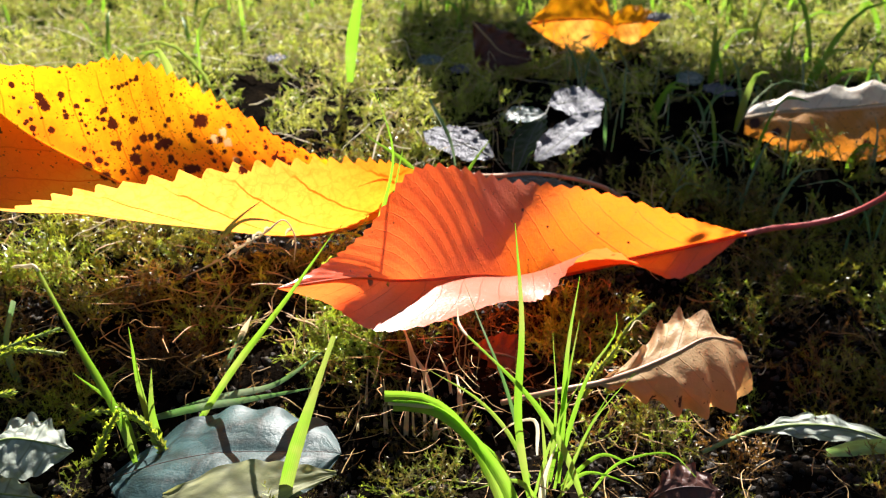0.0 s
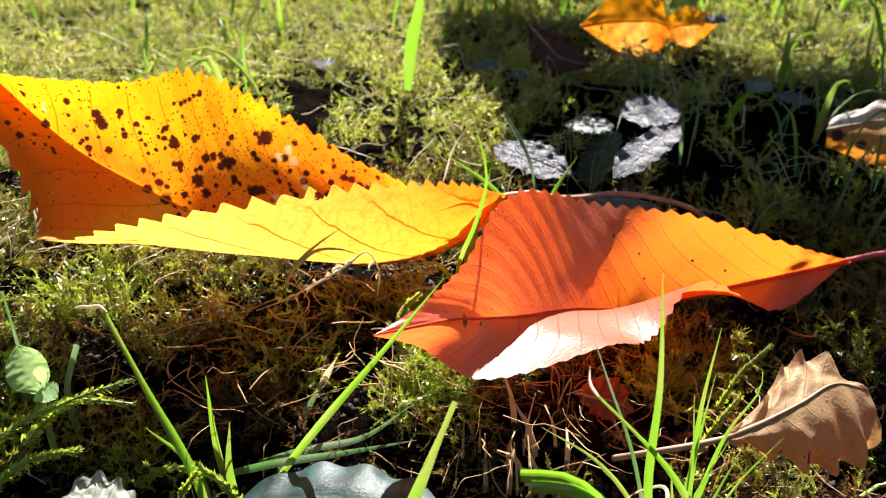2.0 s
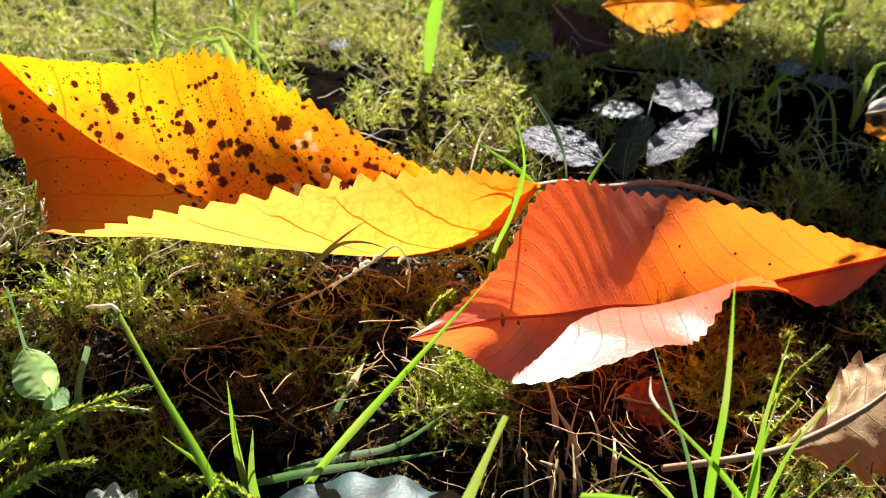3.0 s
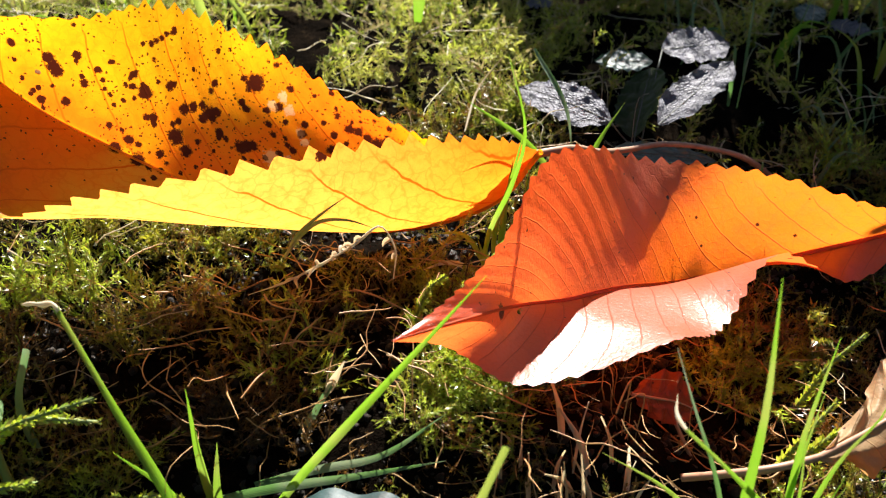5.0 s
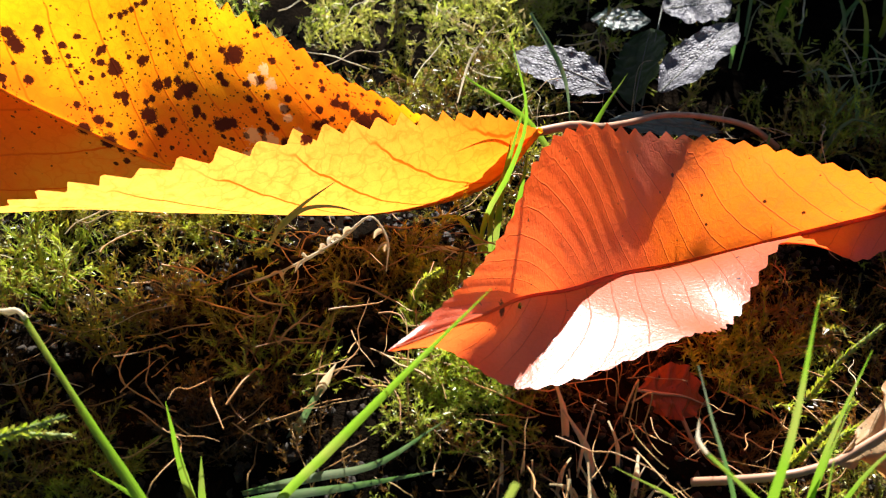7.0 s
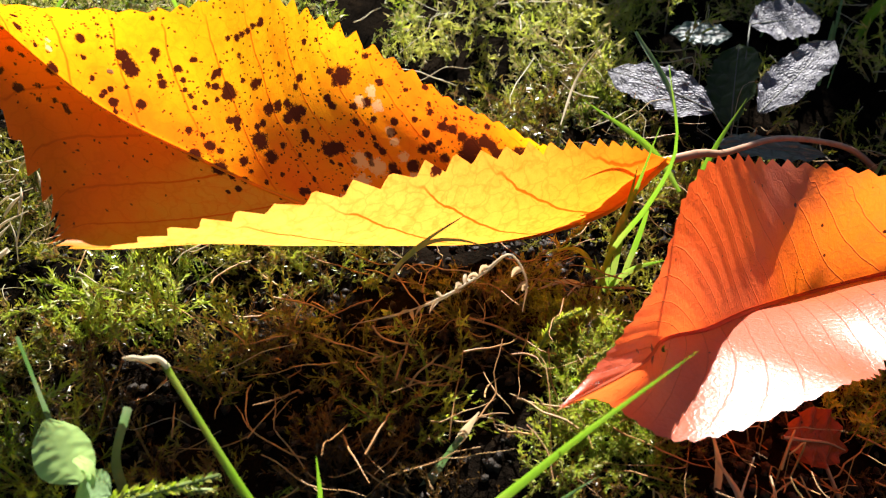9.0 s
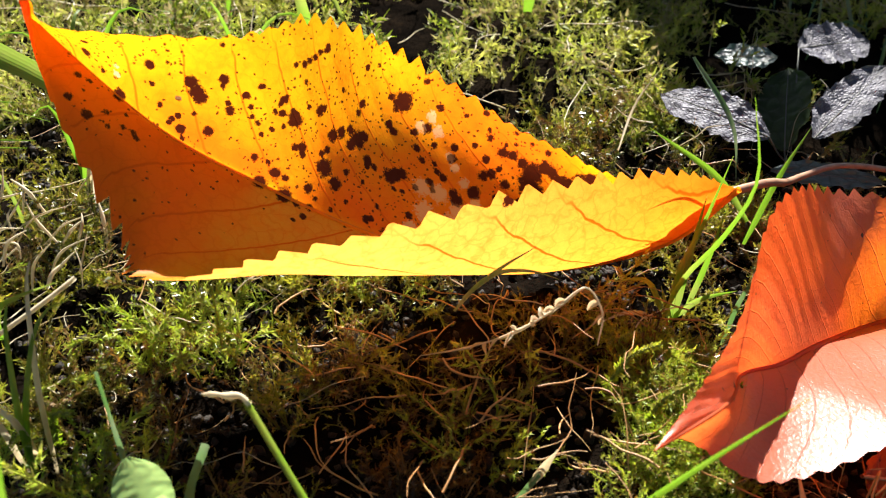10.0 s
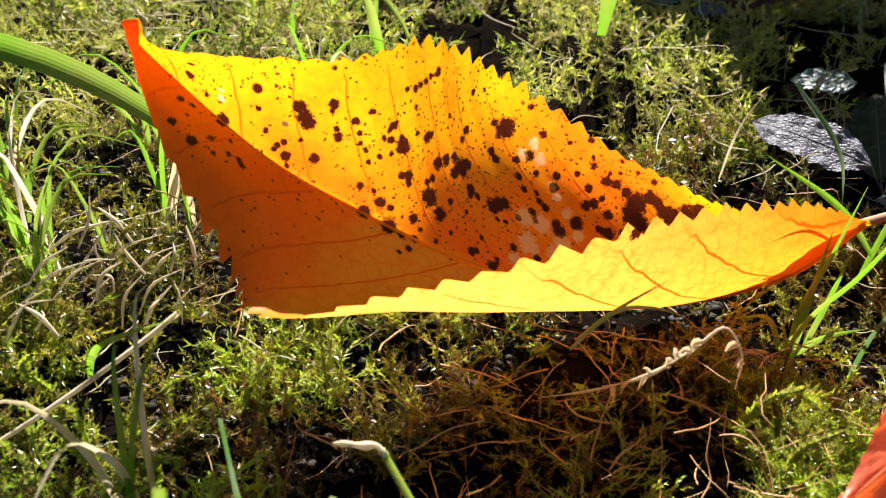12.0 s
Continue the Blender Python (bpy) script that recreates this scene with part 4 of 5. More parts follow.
tuft = thing("grass_tuft", "fresh green grass tuft growing from bare soil", "grass tuft", "grass tufts")
for pts, wd, skin, how in [
        ([(12.5, 99, -15), (10, 99, 1), (10, 99, 15), (8.6, 98.1, 29.7)], 1.7, grass_skin, {"blunt": 0.0}),
        ([(17, 105, -15), (17, 105, -5), (17, 105, 8), (17.9, 104.7, 19.3)], 1.3, grass_skin, {}),
        ([(15.5, 104, -15), (17, 105, 0), (18.5, 106, 12)], 1.0, grass_skin, {}),
        ([(16, 103, -15), (18, 103, -2), (20, 103, 6), (23, 103, 12.5), (22.6, 102.5, 15)], 1.1, grass_skin, {}),
        ([(12.5, 103, -13), (8, 103, 5), (5, 103, 13), (2.7, 102.8, 19.5)], 0.8, blue_grass_skin, {}),
        ([(20, 98, -14), (16, 98, -3), (12, 98, 4), (7, 98, 10), (3, 98, 14.3)], 1.5, grass_skin, {"blunt": 0.35}),
        ([(3.2, 98, 14), (2, 98, 16), (1.8, 98, 18.2)], 0.6, straw_skin, {"fold": 0.9}),
        ([(13, 104, -14), (9, 106, -6), (5, 106, -1), (-2.1, 106.3, 3.9)], 1.0, grass_skin, {}),
        ([(10.6, 84, -9), (6.6, 84, 4), (2.8, 84, 9.6), (0.2, 84, 12.2), (-1.6, 84, 13.2), (-5.6, 84, 13.6)], 2.4, grass_skin, {"blunt": 0.85, "fold": 0.9}),
        ([(9.2, 84.8, -9), (5.4, 84.8, 4), (1.9, 84.8, 10.3), (-0.4, 84.8, 12.9), (-2.2, 84.8, 13.9), (-6.6, 84.8, 14.3)], 2.4, grass_skin, {"blunt": 0.85, "fold": 0.9}),
        ([(-1.0, 83.9, 13.2), (-3.5, 83.8, 13.6), (-6.2, 83.8, 13.8)], 0.7, straw_skin, {"blunt": 0.8, "fold": 0.3}),
        ([(13, 100, -6), (12, 100, 0), (9, 100, -1), (7, 100, -3)], 0.8, straw_skin, {}),
        ([(14, 98, -15), (13.5, 97, -8), (15, 96, -1)], 1.6, straw_skin, {"fold": 0.8}),
        ([(15, 98, -16), (19, 95, -10), (24, 94, -9)], 1.8, straw_skin, {"fold": 0.9, "blunt": 0.3}),
        ([(14, 97, -16), (17, 94, -11), (19, 92, -8)], 1.5, straw_skin, {"fold": 0.9, "blunt": 0.3}),
        ([(13, 97, -16), (11, 94, -11), (8, 92, -9.5)], 1.2, straw_skin, {"fold": 0.7}),
        ([(18, 100, -16), (26, 97, -11), (33, 97, -12)], 0.8, straw_skin, {}),
        ([(12, 98, -15), (15, 97, 1), (18, 97, 9)], 0.7, grass_skin, {}),
        ([(14, 99, -15), (15, 99, 3), (14, 99, 14)], 0.7, grass_skin, {}),
        ([(16, 100, -15), (21, 99, 2), (25, 99, 8)], 0.6, grass_skin, {}),
        ([(11, 97, -14), (6, 95, -1), (2, 94, 3)], 0.7, grass_skin, {}),
        ([(24.6, 103, 12), (25.6, 103, 13.6), (26.4, 103, 13.0)], 0.3, straw_skin, {}),
        ([(20, 101, -15), (25, 99, -6), (31, 99, -5), (35, 99, -9)], 0.7, grass_skin, {}),
        ([(10, 99, -14), (6, 100, -6), (0, 101, -5)], 0.7, grass_skin, {}),
        ([(16, 101, -15), (20, 100, -9), (26, 99, -10)], 1.0, grass_skin, {}),
        ([(17, 104, -15), (23, 104, -9), (28, 105, -12)], 1.1, grass_skin, {}),
        ([(14, 100, -15), (9, 96, -7), (4, 94, -7)], 1.2, grass_skin, {}),
        ([(15, 102, -15), (14, 101, -5), (13, 101, 3)], 0.9, grass_skin, {}),
        ([(17, 103, -15), (21, 106, -6), (24, 108, -1)], 0.9, grass_skin, {})]:
    part("blade", blade_mesh(pts, 0.64 * wd, **how), skin, tuft)

tuft = thing("grass_tuft", "small grass tuft between the yellow and red leaves", "grass tuft", "grass tufts")
for pts, wd, skin, how in [
        ([(-11, 152, -3), (-11, 152, 4), (-9, 152, 12), (-7, 152, 21.5)], 1.0, grass_skin, {}),
        ([(-13, 150, -3), (-12, 147, 7), (-9.5, 143, 16), (-8.2, 140.5, 24), (-10.6, 139.6, 34.4)], 0.95, grass_skin, {}),
        ([(-11, 151, -3), (-12.5, 150, 1), (-13.5, 150, 4)], 1.0, grass_skin, {}),
        ([(-11, 152, -3), (-8, 150, 2), (-4, 149, 4)], 1.2, grass_skin, {}),
        ([(-10.5, 152, -3), (-9.5, 153, 8), (-8.5, 154, 15)], 1.2, grass_skin, {}),
        ([(-9, 153, -3), (-7, 153, 7), (-6.5, 152, 14)], 1.1, grass_skin, {}),
        ([(-2, 156, 10), (-5, 158, 14), (-15, 162, 20.5)], 1.2, grass_skin, {}),
        ([(-5, 148, -4), (-4, 147, 5), (-1, 147, 12)], 0.9, blue_grass_skin, {}),
        ([(-12, 152, -2), (-16, 150, 5), (-20, 148, 6)], 1.0, grass_skin, {}),
        ([(-12, 150, -3), (-18, 147, 2), (-22, 146, 1)], 1.1, straw_skin, {})]:
    part("blade", blade_mesh(pts, 0.75 * wd, **how), skin, tuft)

single([(-40, 143, 5), (-37.5, 142, 9.4), (-35, 142, 11.8), (-30.8, 142, 15.0)], 0.55, blue_grass_skin, "thin dark blade tip before the yellow leaf")
single([(-39, 143, 7), (-34.5, 143, 10.8), (-31, 143, 10.9), (-27.8, 143, 9.8)], 0.55, blue_grass_skin, "small bowed blade before the yellow leaf")
single([(-24.5, 233, 12), (-23.5, 232, 22), (-20.5, 228, 36), (-19, 226, 44)], 3.0, grass_skin, "broad bright green blade standing in moss", blunt=0.3)
single([(54, 205, -12), (57, 205, -4), (60, 205, 1)], 1.6, blue_grass_skin, "dark bluish blade in shade")
single([(1, 163, 2), (4.9, 165.6, 11.6), (9.6, 169.9, 17.1)], 0.9, grass_skin, "thin green blade by the herb leaf")
single([(-15, 178, 9), (-13, 180, 15.3), (-7.7, 185.2, 20.5)], 0.36, straw_skin, "thin pale dry blade rising from moss")
single([(-3, 188, 20), (2, 178, 12), (3, 176, 5)], 0.8, blue_grass_skin, "pale bluish blade by the herb leaf")


def moss_frond(points, label, seed, size=2.4, count=280):
    """A feathery moss shoot: a bent stem with two ranks of pointed leaves."""
    r = np.random.default_rng(seed)
    ob = thing("moss_frond", label, "moss", "feathery moss fronds")
    P = curve(points, 40)
    stem = part("stem", fast_mesh("stem", *tube_arrays(P, (0.35, 0.2), 5)), green_rib, ob)
    tang = unit(np.gradient(P, axis=0))
    verts, quads = [], []
    for k in range(count):
        t = (k + 0.5) / count
        i = int(t * 39)
        f, p = tang[i], P[i]
        across = unit(np.cross(f, (0, -0.5, 1)))
        spin = r.uniform(0, 2 * math.pi)
        side = across * math.cos(spin) + np.cross(across, f) * math.sin(spin)
        up = np.cross(side, f)
        out = unit(side * r.uniform(0.5, 0.9) + f * r.uniform(0.7, 1.2) + up * r.uniform(-0.4, 0.4))
        ln = 0.62 * size * r.uniform(0.6, 1.3) * (1 - 0.45 * t)
        wide = np.cross(out, up) * ln * 0.15
        n = len(verts) * 6
        verts.append(np.stack([p, p + out * ln * 0.35 - wide, p + out * ln * 0.75 - wide * 0.7 + up * ln * 0.1, p + out * ln + up * ln * 0.05, p + out * ln * 0.75 + wide * 0.7 + up * ln * 0.1, p + out * ln * 0.35 + wide]))
        quads += [(n, n + 1, n + 2, n + 5), (n + 2, n + 3, n + 4, n + 5)]
    part("leaves", fast_mesh("leaves", np.concatenate(verts), quads), fresh_moss_skin, stem)


for k, (pts, sz) in enumerate([([(-76, 106, -4), (-70, 107, 2), (-62, 108, 6), (-53, 108, 9.5)], 2.6), ([(-72, 102, -4), (-66, 104, 0), (-60, 105, 1)], 2.4), ([(-70, 110, -2), (-62, 111, 4), (-55, 112, 3)], 2.2),
                               ([(-40, 105, -10), (-42, 105, -5), (-46, 106, -2)], 2.2), ([(-50, 104, -10), (-47, 104, -4), (-45, 103, -1)], 2.2),
                               ([(-74, 112, -5), (-77, 110, 3), (-74, 108, 8)], 2.3), ([(-56, 110, -9), (-50, 109, -5), (-44, 108, -6)], 2.2), ([(22, 119, -10), (24, 118, -4), (27, 119, 0)], 1.9),
                               ([(26, 121, -10), (30, 121, -6), (34, 121, -5)], 1.9), ([(28, 130, -10), (31, 130, -3), (35, 131, 1)], 1.8), ([(-18, 132, -3), (-17, 130, 3), (-15, 128, 7)], 2.0),
                               ([(-14, 128, -5), (-13, 126, 1), (-15, 124, 4)], 2.0), ([(-22, 136, 0), (-20, 134, 6), (-18, 132, 9)], 2.0), ([(-12, 133, -4), (-11, 131, 2), (-9, 130, 5)], 1.9),
                               ([(-90, 130, -2), (-92, 128, 6), (-90, 126, 10)], 2.2), ([(-84, 128, -3), (-82, 126, 4), (-79, 124, 6)], 2.2), ([(-96, 138, 0), (-98, 135, 8), (-95, 132, 12)], 2.2)]):
    moss_frond(pts, "bright green feathery moss frond", 300 + k, sz)

dry_stalk = thing("dry_moss_stalk", "pale beige dried moss stalk with ragged flakes", "moss stalk")
stalk_path = [(-44, 137, 3), (-38, 134, 7), (-33, 132.6, 10.5), (-29, 134, 12.5), (-26, 135, 14.3), (-24.3, 134, 12), (-24.5, 133, 8)]
part("stem", tube("stem", stalk_path, (0.04, 0.07, 0.17, 0.10, 0.24, 0.12, 0.20, 0.10, 0.14, 0.06), 40, 6), pale_skin, dry_stalk)
flake_rng = np.random.default_rng(5)
for p in curve(stalk_path, 60)[np.sort(flake_rng.choice(np.arange(18, 56), 15, replace=False))]:
    d = unit(flake_rng.normal(0, 1, 3) + (-0.5, 0, -0.3)) * flake_rng.uniform(0.5, 2.2)
    part("flake", blade_mesh([p, p + d * 0.6 + (0, 0, 0.3), p + d], flake_rng.uniform(0.3, 0.8), fold=0.9, n=6, facing=(flake_rng.normal(0, 0.6), -0.6, 0.8)), straw_skin, dry_stalk)

twig = thing("twig", "pale straight dry twig lying across the moss", "twig")
part("stem", tube("stem", [(-112, 118, -1), (-100, 124, 5), (-92, 129, 8.5), (-84, 136, 12), (-82, 138, 13)], (0.15, 0.2, 0.26, 0.3), 30, 6), pale_skin, twig)

# unseen branch, added above the far side so its leaves throw the shade there
shade_caster = thing("shrub_branch", "unseen leafy branch added above to shade the moss", "branch")
shade_rng = np.random.default_rng(8)
LIFT = 150.0
SLANT = np.array([SUN_WAY.x, SUN_WAY.y]) / SUN_WAY.z
limb = curve([(150, 580, -6), (140, 545, 90)] + [(gx_ + SLANT[0] * gz_, gy_ + SLANT[1] * gz_, gz_) for gx_, gy_, gz_ in ((115, 294, LIFT + 4), (81, 233, LIFT + 6), (62, 205, LIFT + 3))], 40)
part("limb", fast_mesh("limb", *tube_arrays(limb, (3.5, 2.5, 1.2), 6)), tan_stalk_skin, shade_caster)
spread = [g.ravel() for g in np.meshgrid(np.linspace(0, 1, 18), np.linspace(-1, 1, 9), indexing="ij")]
sunny = np.concatenate([sheet.at(*spread) for sheet in (red_sheet, brown_sheet, curl_sheet, far_sheet, far_two, pale_sheet, *herb_sheets[:3], herb_sheets[4])] + [curve([(61, 167, -3), (76, 172, -2.6), (90, 172, 3), (96, 168, 14)], 12)])
sunny = sunny[:, :2] - SLANT * sunny[:, 2:]
def shaded(x, y):
    """Whether the ground point is meant to lie in the added branch's shade."""
    back = 396 - 127 * smooth(x, 64, 90) + 10 * np.sin(x * 0.21)
    return (x > 6 - 15 * smooth(y, 215, 265) + 3 * np.sin(y * 0.2)) & (x < 155) & (y > 168 - 40 * smooth(x, 46, 60)) & (y < back)


gx_, gy_ = (g.ravel() for g in np.meshgrid(np.arange(-15, 160, 3.0), np.arange(126, 408, 3.0), indexing="ij"))
bare = shaded(gx_, gy_)
targets = []
for ln in (34, 26, 19, 13, 9, 6):
    for k in shade_rng.permutation(len(gx_)):
        if not bare[k]:
            continue
        x, y, first = gx_[k], gy_[k], shade_rng.uniform(0, 180)
        for spin in (0, 45, 90, 135):
            way = radians(first + spin)
            cw, sw = math.cos(way), math.sin(way)
            dx, dy = sunny[:, 0] - x, sunny[:, 1] - y
            if np.all(((dx * cw + dy * sw) / (0.5 * ln + 1.2)) ** 2 + ((dy * cw - dx * sw) / (0.36 * ln + 1.2)) ** 2 > 1):
                targets.append((x, y, ln, first + spin))
                dx, dy = gx_ - x, gy_ - y
                bare &= ((dx * cw + dy * sw) / (0.42 * ln)) ** 2 + ((dy * cw - dx * sw) / (0.26 * ln)) ** 2 > 1
                break
# leaves of the added branch, each set where its shade is wanted
for gx_, gy_, ln, turn_ in targets:
    p = np.array([gx_, gy_, 0.0]) + (LIFT + shade_rng.uniform(-6, 6)) * np.array([*SLANT, 1.0])
    d = np.array([math.cos(radians(turn_)), math.sin(radians(turn_)), 0.0])
    base = p - d * ln / 2
    root = limb[np.argmin(np.linalg.norm(limb - base, axis=1))]
    leaf_stalk = part("stalk", tube("stalk", [root, (root + base) / 2 + (0, 0, 3), base], (0.3, 0.2), 8, 4), tan_stalk_skin, shade_caster)
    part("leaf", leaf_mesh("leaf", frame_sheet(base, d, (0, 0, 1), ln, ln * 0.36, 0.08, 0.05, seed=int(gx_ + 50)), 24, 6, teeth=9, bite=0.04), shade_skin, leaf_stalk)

straw_clump = thing("straw_clump", "bleached dry grass sheaths tangled on the moss", "dead grass")
clump_rng = np.random.default_rng(15)
for k in range(38):
    a = np.array([clump_rng.uniform(-106, -82), clump_rng.uniform(134, 158), clump_rng.uniform(8, 14)])
    way = clump_rng.normal(1.1, 0.6)
    d = np.array([math.cos(way) * 0.8, 0.35 * math.sin(way), 0.6]) * clump_rng.uniform(4, 11)
    r = clump_rng.uniform(0.10, 0.30)
    part("sheath", tube("sheath", [a - d * 0.5, a + (clump_rng.normal(0, 0.6), 0, 0.3), a + d * 0.5 + (clump_rng.normal(0, 1.2), 0, -1)], (0.6 * r, r, 0.3 * r), 10, 6), pale_skin, straw_clump)

stubs = thing("dead_grass_stubs", "pale dead grass stubs standing under the red leaf tip", "dead grass")
stub_rng = np.random.default_rng(21)
for k in range(24):
    x, y = stub_rng.uniform(-17, 3), stub_rng.uniform(110, 119)
    z = float(soil_height(x, y))
    lean, up = stub_rng.normal(0, 2.0, 2), stub_rng.uniform(3, 9)
    part("stub", blade_mesh([(x, y, z - 1), (x + lean[0] * 0.4, y + lean[1] * 0.4, z + 0.6 * up), (x + lean[0], y + lean[1], z + up)], stub_rng.uniform(0.35, 0.9), fold=0.8, n=7, blunt=0.4), straw_skin, stubs)


for k, (x, y, n) in enumerate([(-108, 158, 15), (-92, 172, 9), (-100, 196, 14), (-84, 122, 5), (-118, 178, 12), (-78, 205, 9)]):
    tuft = thing("grass_tuft", "thin green grass tuft growing through moss", "grass tuft", "grass tufts")
    r = np.random.default_rng(400 + k)
    for _ in range(n):
        a = np.array([x + r.normal(0, 2.5), y + r.normal(0, 2.5), 0.0])
        a[2] = soil_height(a[0], a[1])
        way, up = r.uniform(0, 2 * np.pi), r.uniform(12, 24)
        d = np.array([math.cos(way), math.sin(way), 0]) * up * r.uniform(0.3, 0.9)
        part("blade", blade_mesh([a, a + d * 0.2 + (0, 0, up * 0.6), a + d * 0.6 + (0, 0, up * 0.95), a + d + (0, 0, up * 0.85)], r.uniform(0.5, 1.0), n=12), grass_skin if r.uniform() < 0.8 else straw_skin, tuft)

# ---- moss, dry strands and background grass (nobody could count these) ----
rng = np.random.default_rng(12)
low_roof = np.concatenate(leaf_points)
roof = {}
for px, py, pz in low_roof:
    key = (int(px // 2), int(py // 2))
    roof[key] = min(roof.get(key, 1e9), pz)


def room(x, y, top):
    """How high a plant may stand at (x, y): it stays below the leaves that lie on it."""
    out = np.array(top, float)
    for n, (a, b) in enumerate(zip(x, y)):
        ka, kb = int(a // 2), int(b // 2)
        for da in (-1, 0, 1):
            for db in (-1, 0, 1):
                z = roof.get((ka + da, kb + db))
                if z is not None and z - 1.8 < out[n]:
                    out[n] = z - 1.8
    return out


def scatter(name, templates, x, y, z, height, tilt, skin, label, category, away=None):
    """Places copies of the templates and joins them into one mesh."""
    verts, quads, count = [], [], 0
    pick = rng.integers(0, len(templates), len(x))
    for k, (V, Q) in enumerate(templates):
        ids = np.where(pick == k)[0]
        if not len(ids):
            continue
        a, b = rng.uniform(0, 2 * np.pi, len(ids)), (rng.uniform(0, 2 * np.pi, len(ids)) if away is None else away[ids])
        lean = tilt[ids]
        sc = height[ids] / 10
        ca, sa, cl, sl, cb, sb = np.cos(a), np.sin(a), np.cos(lean), np.sin(lean), np.cos(b), np.sin(b)
        P = np.repeat(V[None], len(ids), 0)
        px, py = ca[:, None] * P[..., 0] - sa[:, None] * P[..., 1], sa[:, None] * P[..., 0] + ca[:, None] * P[..., 1]
        pz = P[..., 2]
        px, pz = cl[:, None] * px + sl[:, None] * pz, -sl[:, None] * px + cl[:, None] * pz
        qx, qy = cb[:, None] * px - sb[:, None] * py, sb[:, None] * px + cb[:, None] * py
        W = np.stack([qx, qy, pz], -1) * sc[:, None, None] + np.stack([x[ids], y[ids], z[ids]], -1)[:, None]
        verts.append(W.reshape(-1, 3))
        quads.append((Q[None] + (np.arange(len(ids)) * len(V))[:, None, None] + count).reshape(-1, Q.shape[1]))
        count += len(ids) * len(V)
    ob = part(name, fast_mesh(name, np.concatenate(verts), np.concatenate(quads)), skin)
    return tagged(ob, label, category, kind="stuff")


def patchy(x, y, scale, shift):
    return np.array([noise.noise(Vector((a / scale + shift, b / scale, shift))) for a, b in zip(x, y)])


def field(n, x0, x1, y0, y1):
    return rng.uniform(x0, x1, n), rng.uniform(y0, y1, n)


def tall(x, y):
    """How deep the moss grows, in millimetres."""
    base = 9.0 + 5.0 * patchy(x, y, 14, 3.0)
    return base * (1 - 0.55 * smooth(x, -4, 12) * (1 - smooth(x, 60, 75)) * (1 - smooth(y, 108, 128))) * (1 - 0.45 * bell(x, y, -25, 105, 30, 12))


def moss_template(seed, leaves=52, twigs=8, each=12, steps=6, size=0.7):
    """A moss shoot 10 mm long: a bent stem crowded with tiny pointed leaves, and curling side twigs that are as leafy."""
    r = np.random.default_rng(seed)
    way, bow, sway = r.uniform(0, 2 * np.pi), r.uniform(1.0, 6.5), r.uniform(-2.2, 2.2)
    flat, cross = np.array([np.cos(way), np.sin(way), 0]), np.array([-np.sin(way), np.cos(way), 0])

    def along(t):
        return flat * bow * t**1.7 + cross * sway * np.sin(3.4 * t) + np.array([0, 0, 10 * t - 0.5 * bow * t * t])

    V, Q = tube_arrays(np.array([along(t) for t in np.linspace(0, 1, steps + 1)]), (0.15, 0.11, 0.06), 3)
    verts, tris, count = [V], [Q[:, [0, 1, 2]], Q[:, [0, 2, 3]]], len(V)
    axes = [(along, leaves)]
    for k in range(twigs):
        h = 0.2 + 0.75 * (k + r.uniform(0, 1)) / twigs
        p, f = along(h), unit(along(h + 0.05) - along(h))
        out = unit(unit(r.normal(0, 1, 3)) + f * 0.6) * r.uniform(1.3, 3.2) * (1.15 - 0.5 * h)
        curl = np.array([*r.normal(0, 0.5, 2), r.uniform(-0.2, 1.0)]) * 1.1
        axes.append((lambda t, p=p, out=out, curl=curl: p + out * t + curl * t * t, each))
    for line, n in axes:
        for k in range(n):
            t = (k + 0.5) / n
            q, f = line(t), unit(line(t + 0.03) - line(t))
            side = unit(np.cross(f, r.normal(0, 1, 3)))
            tip = unit(f * (1.2 if t > 0.88 else 0.7) + side * r.uniform(0.5, 1.1))
            ln = size * r.uniform(0.7, 1.35)
            wide = np.cross(tip, side) * ln * r.uniform(0.17, 0.26)
            verts.append(np.stack([q - wide, q + wide, q + tip * ln]))
            tris.append(np.arange(3)[None] + count)
            count += 3
    return np.concatenate(verts), np.concatenate(tris)


def crumb_template(seed):
    """A soil crumb about 10 mm across, to be scaled down: a lumpy little stone with flat facets."""
    bm = bmesh.new()
    bmesh.ops.create_icosphere(bm, subdivisions=1, radius=5.0)
    V = np.array([v.co for v in bm.verts])
    T = np.array([[v.index for v in f.verts] for f in bm.faces])
    bm.free()
    r = np.array([noise.noise(Vector(v * 0.28) + Vector((seed, 0, 0))) for v in V])
    return V * (1 + 0.75 * r)[:, None] * (1.0, 0.85, 0.7), T


dense = [moss_template(100 + k) for k in range(16)]
light = [moss_template(250 + k, 24, 5, 7, 3, 1.15) for k in range(8)]


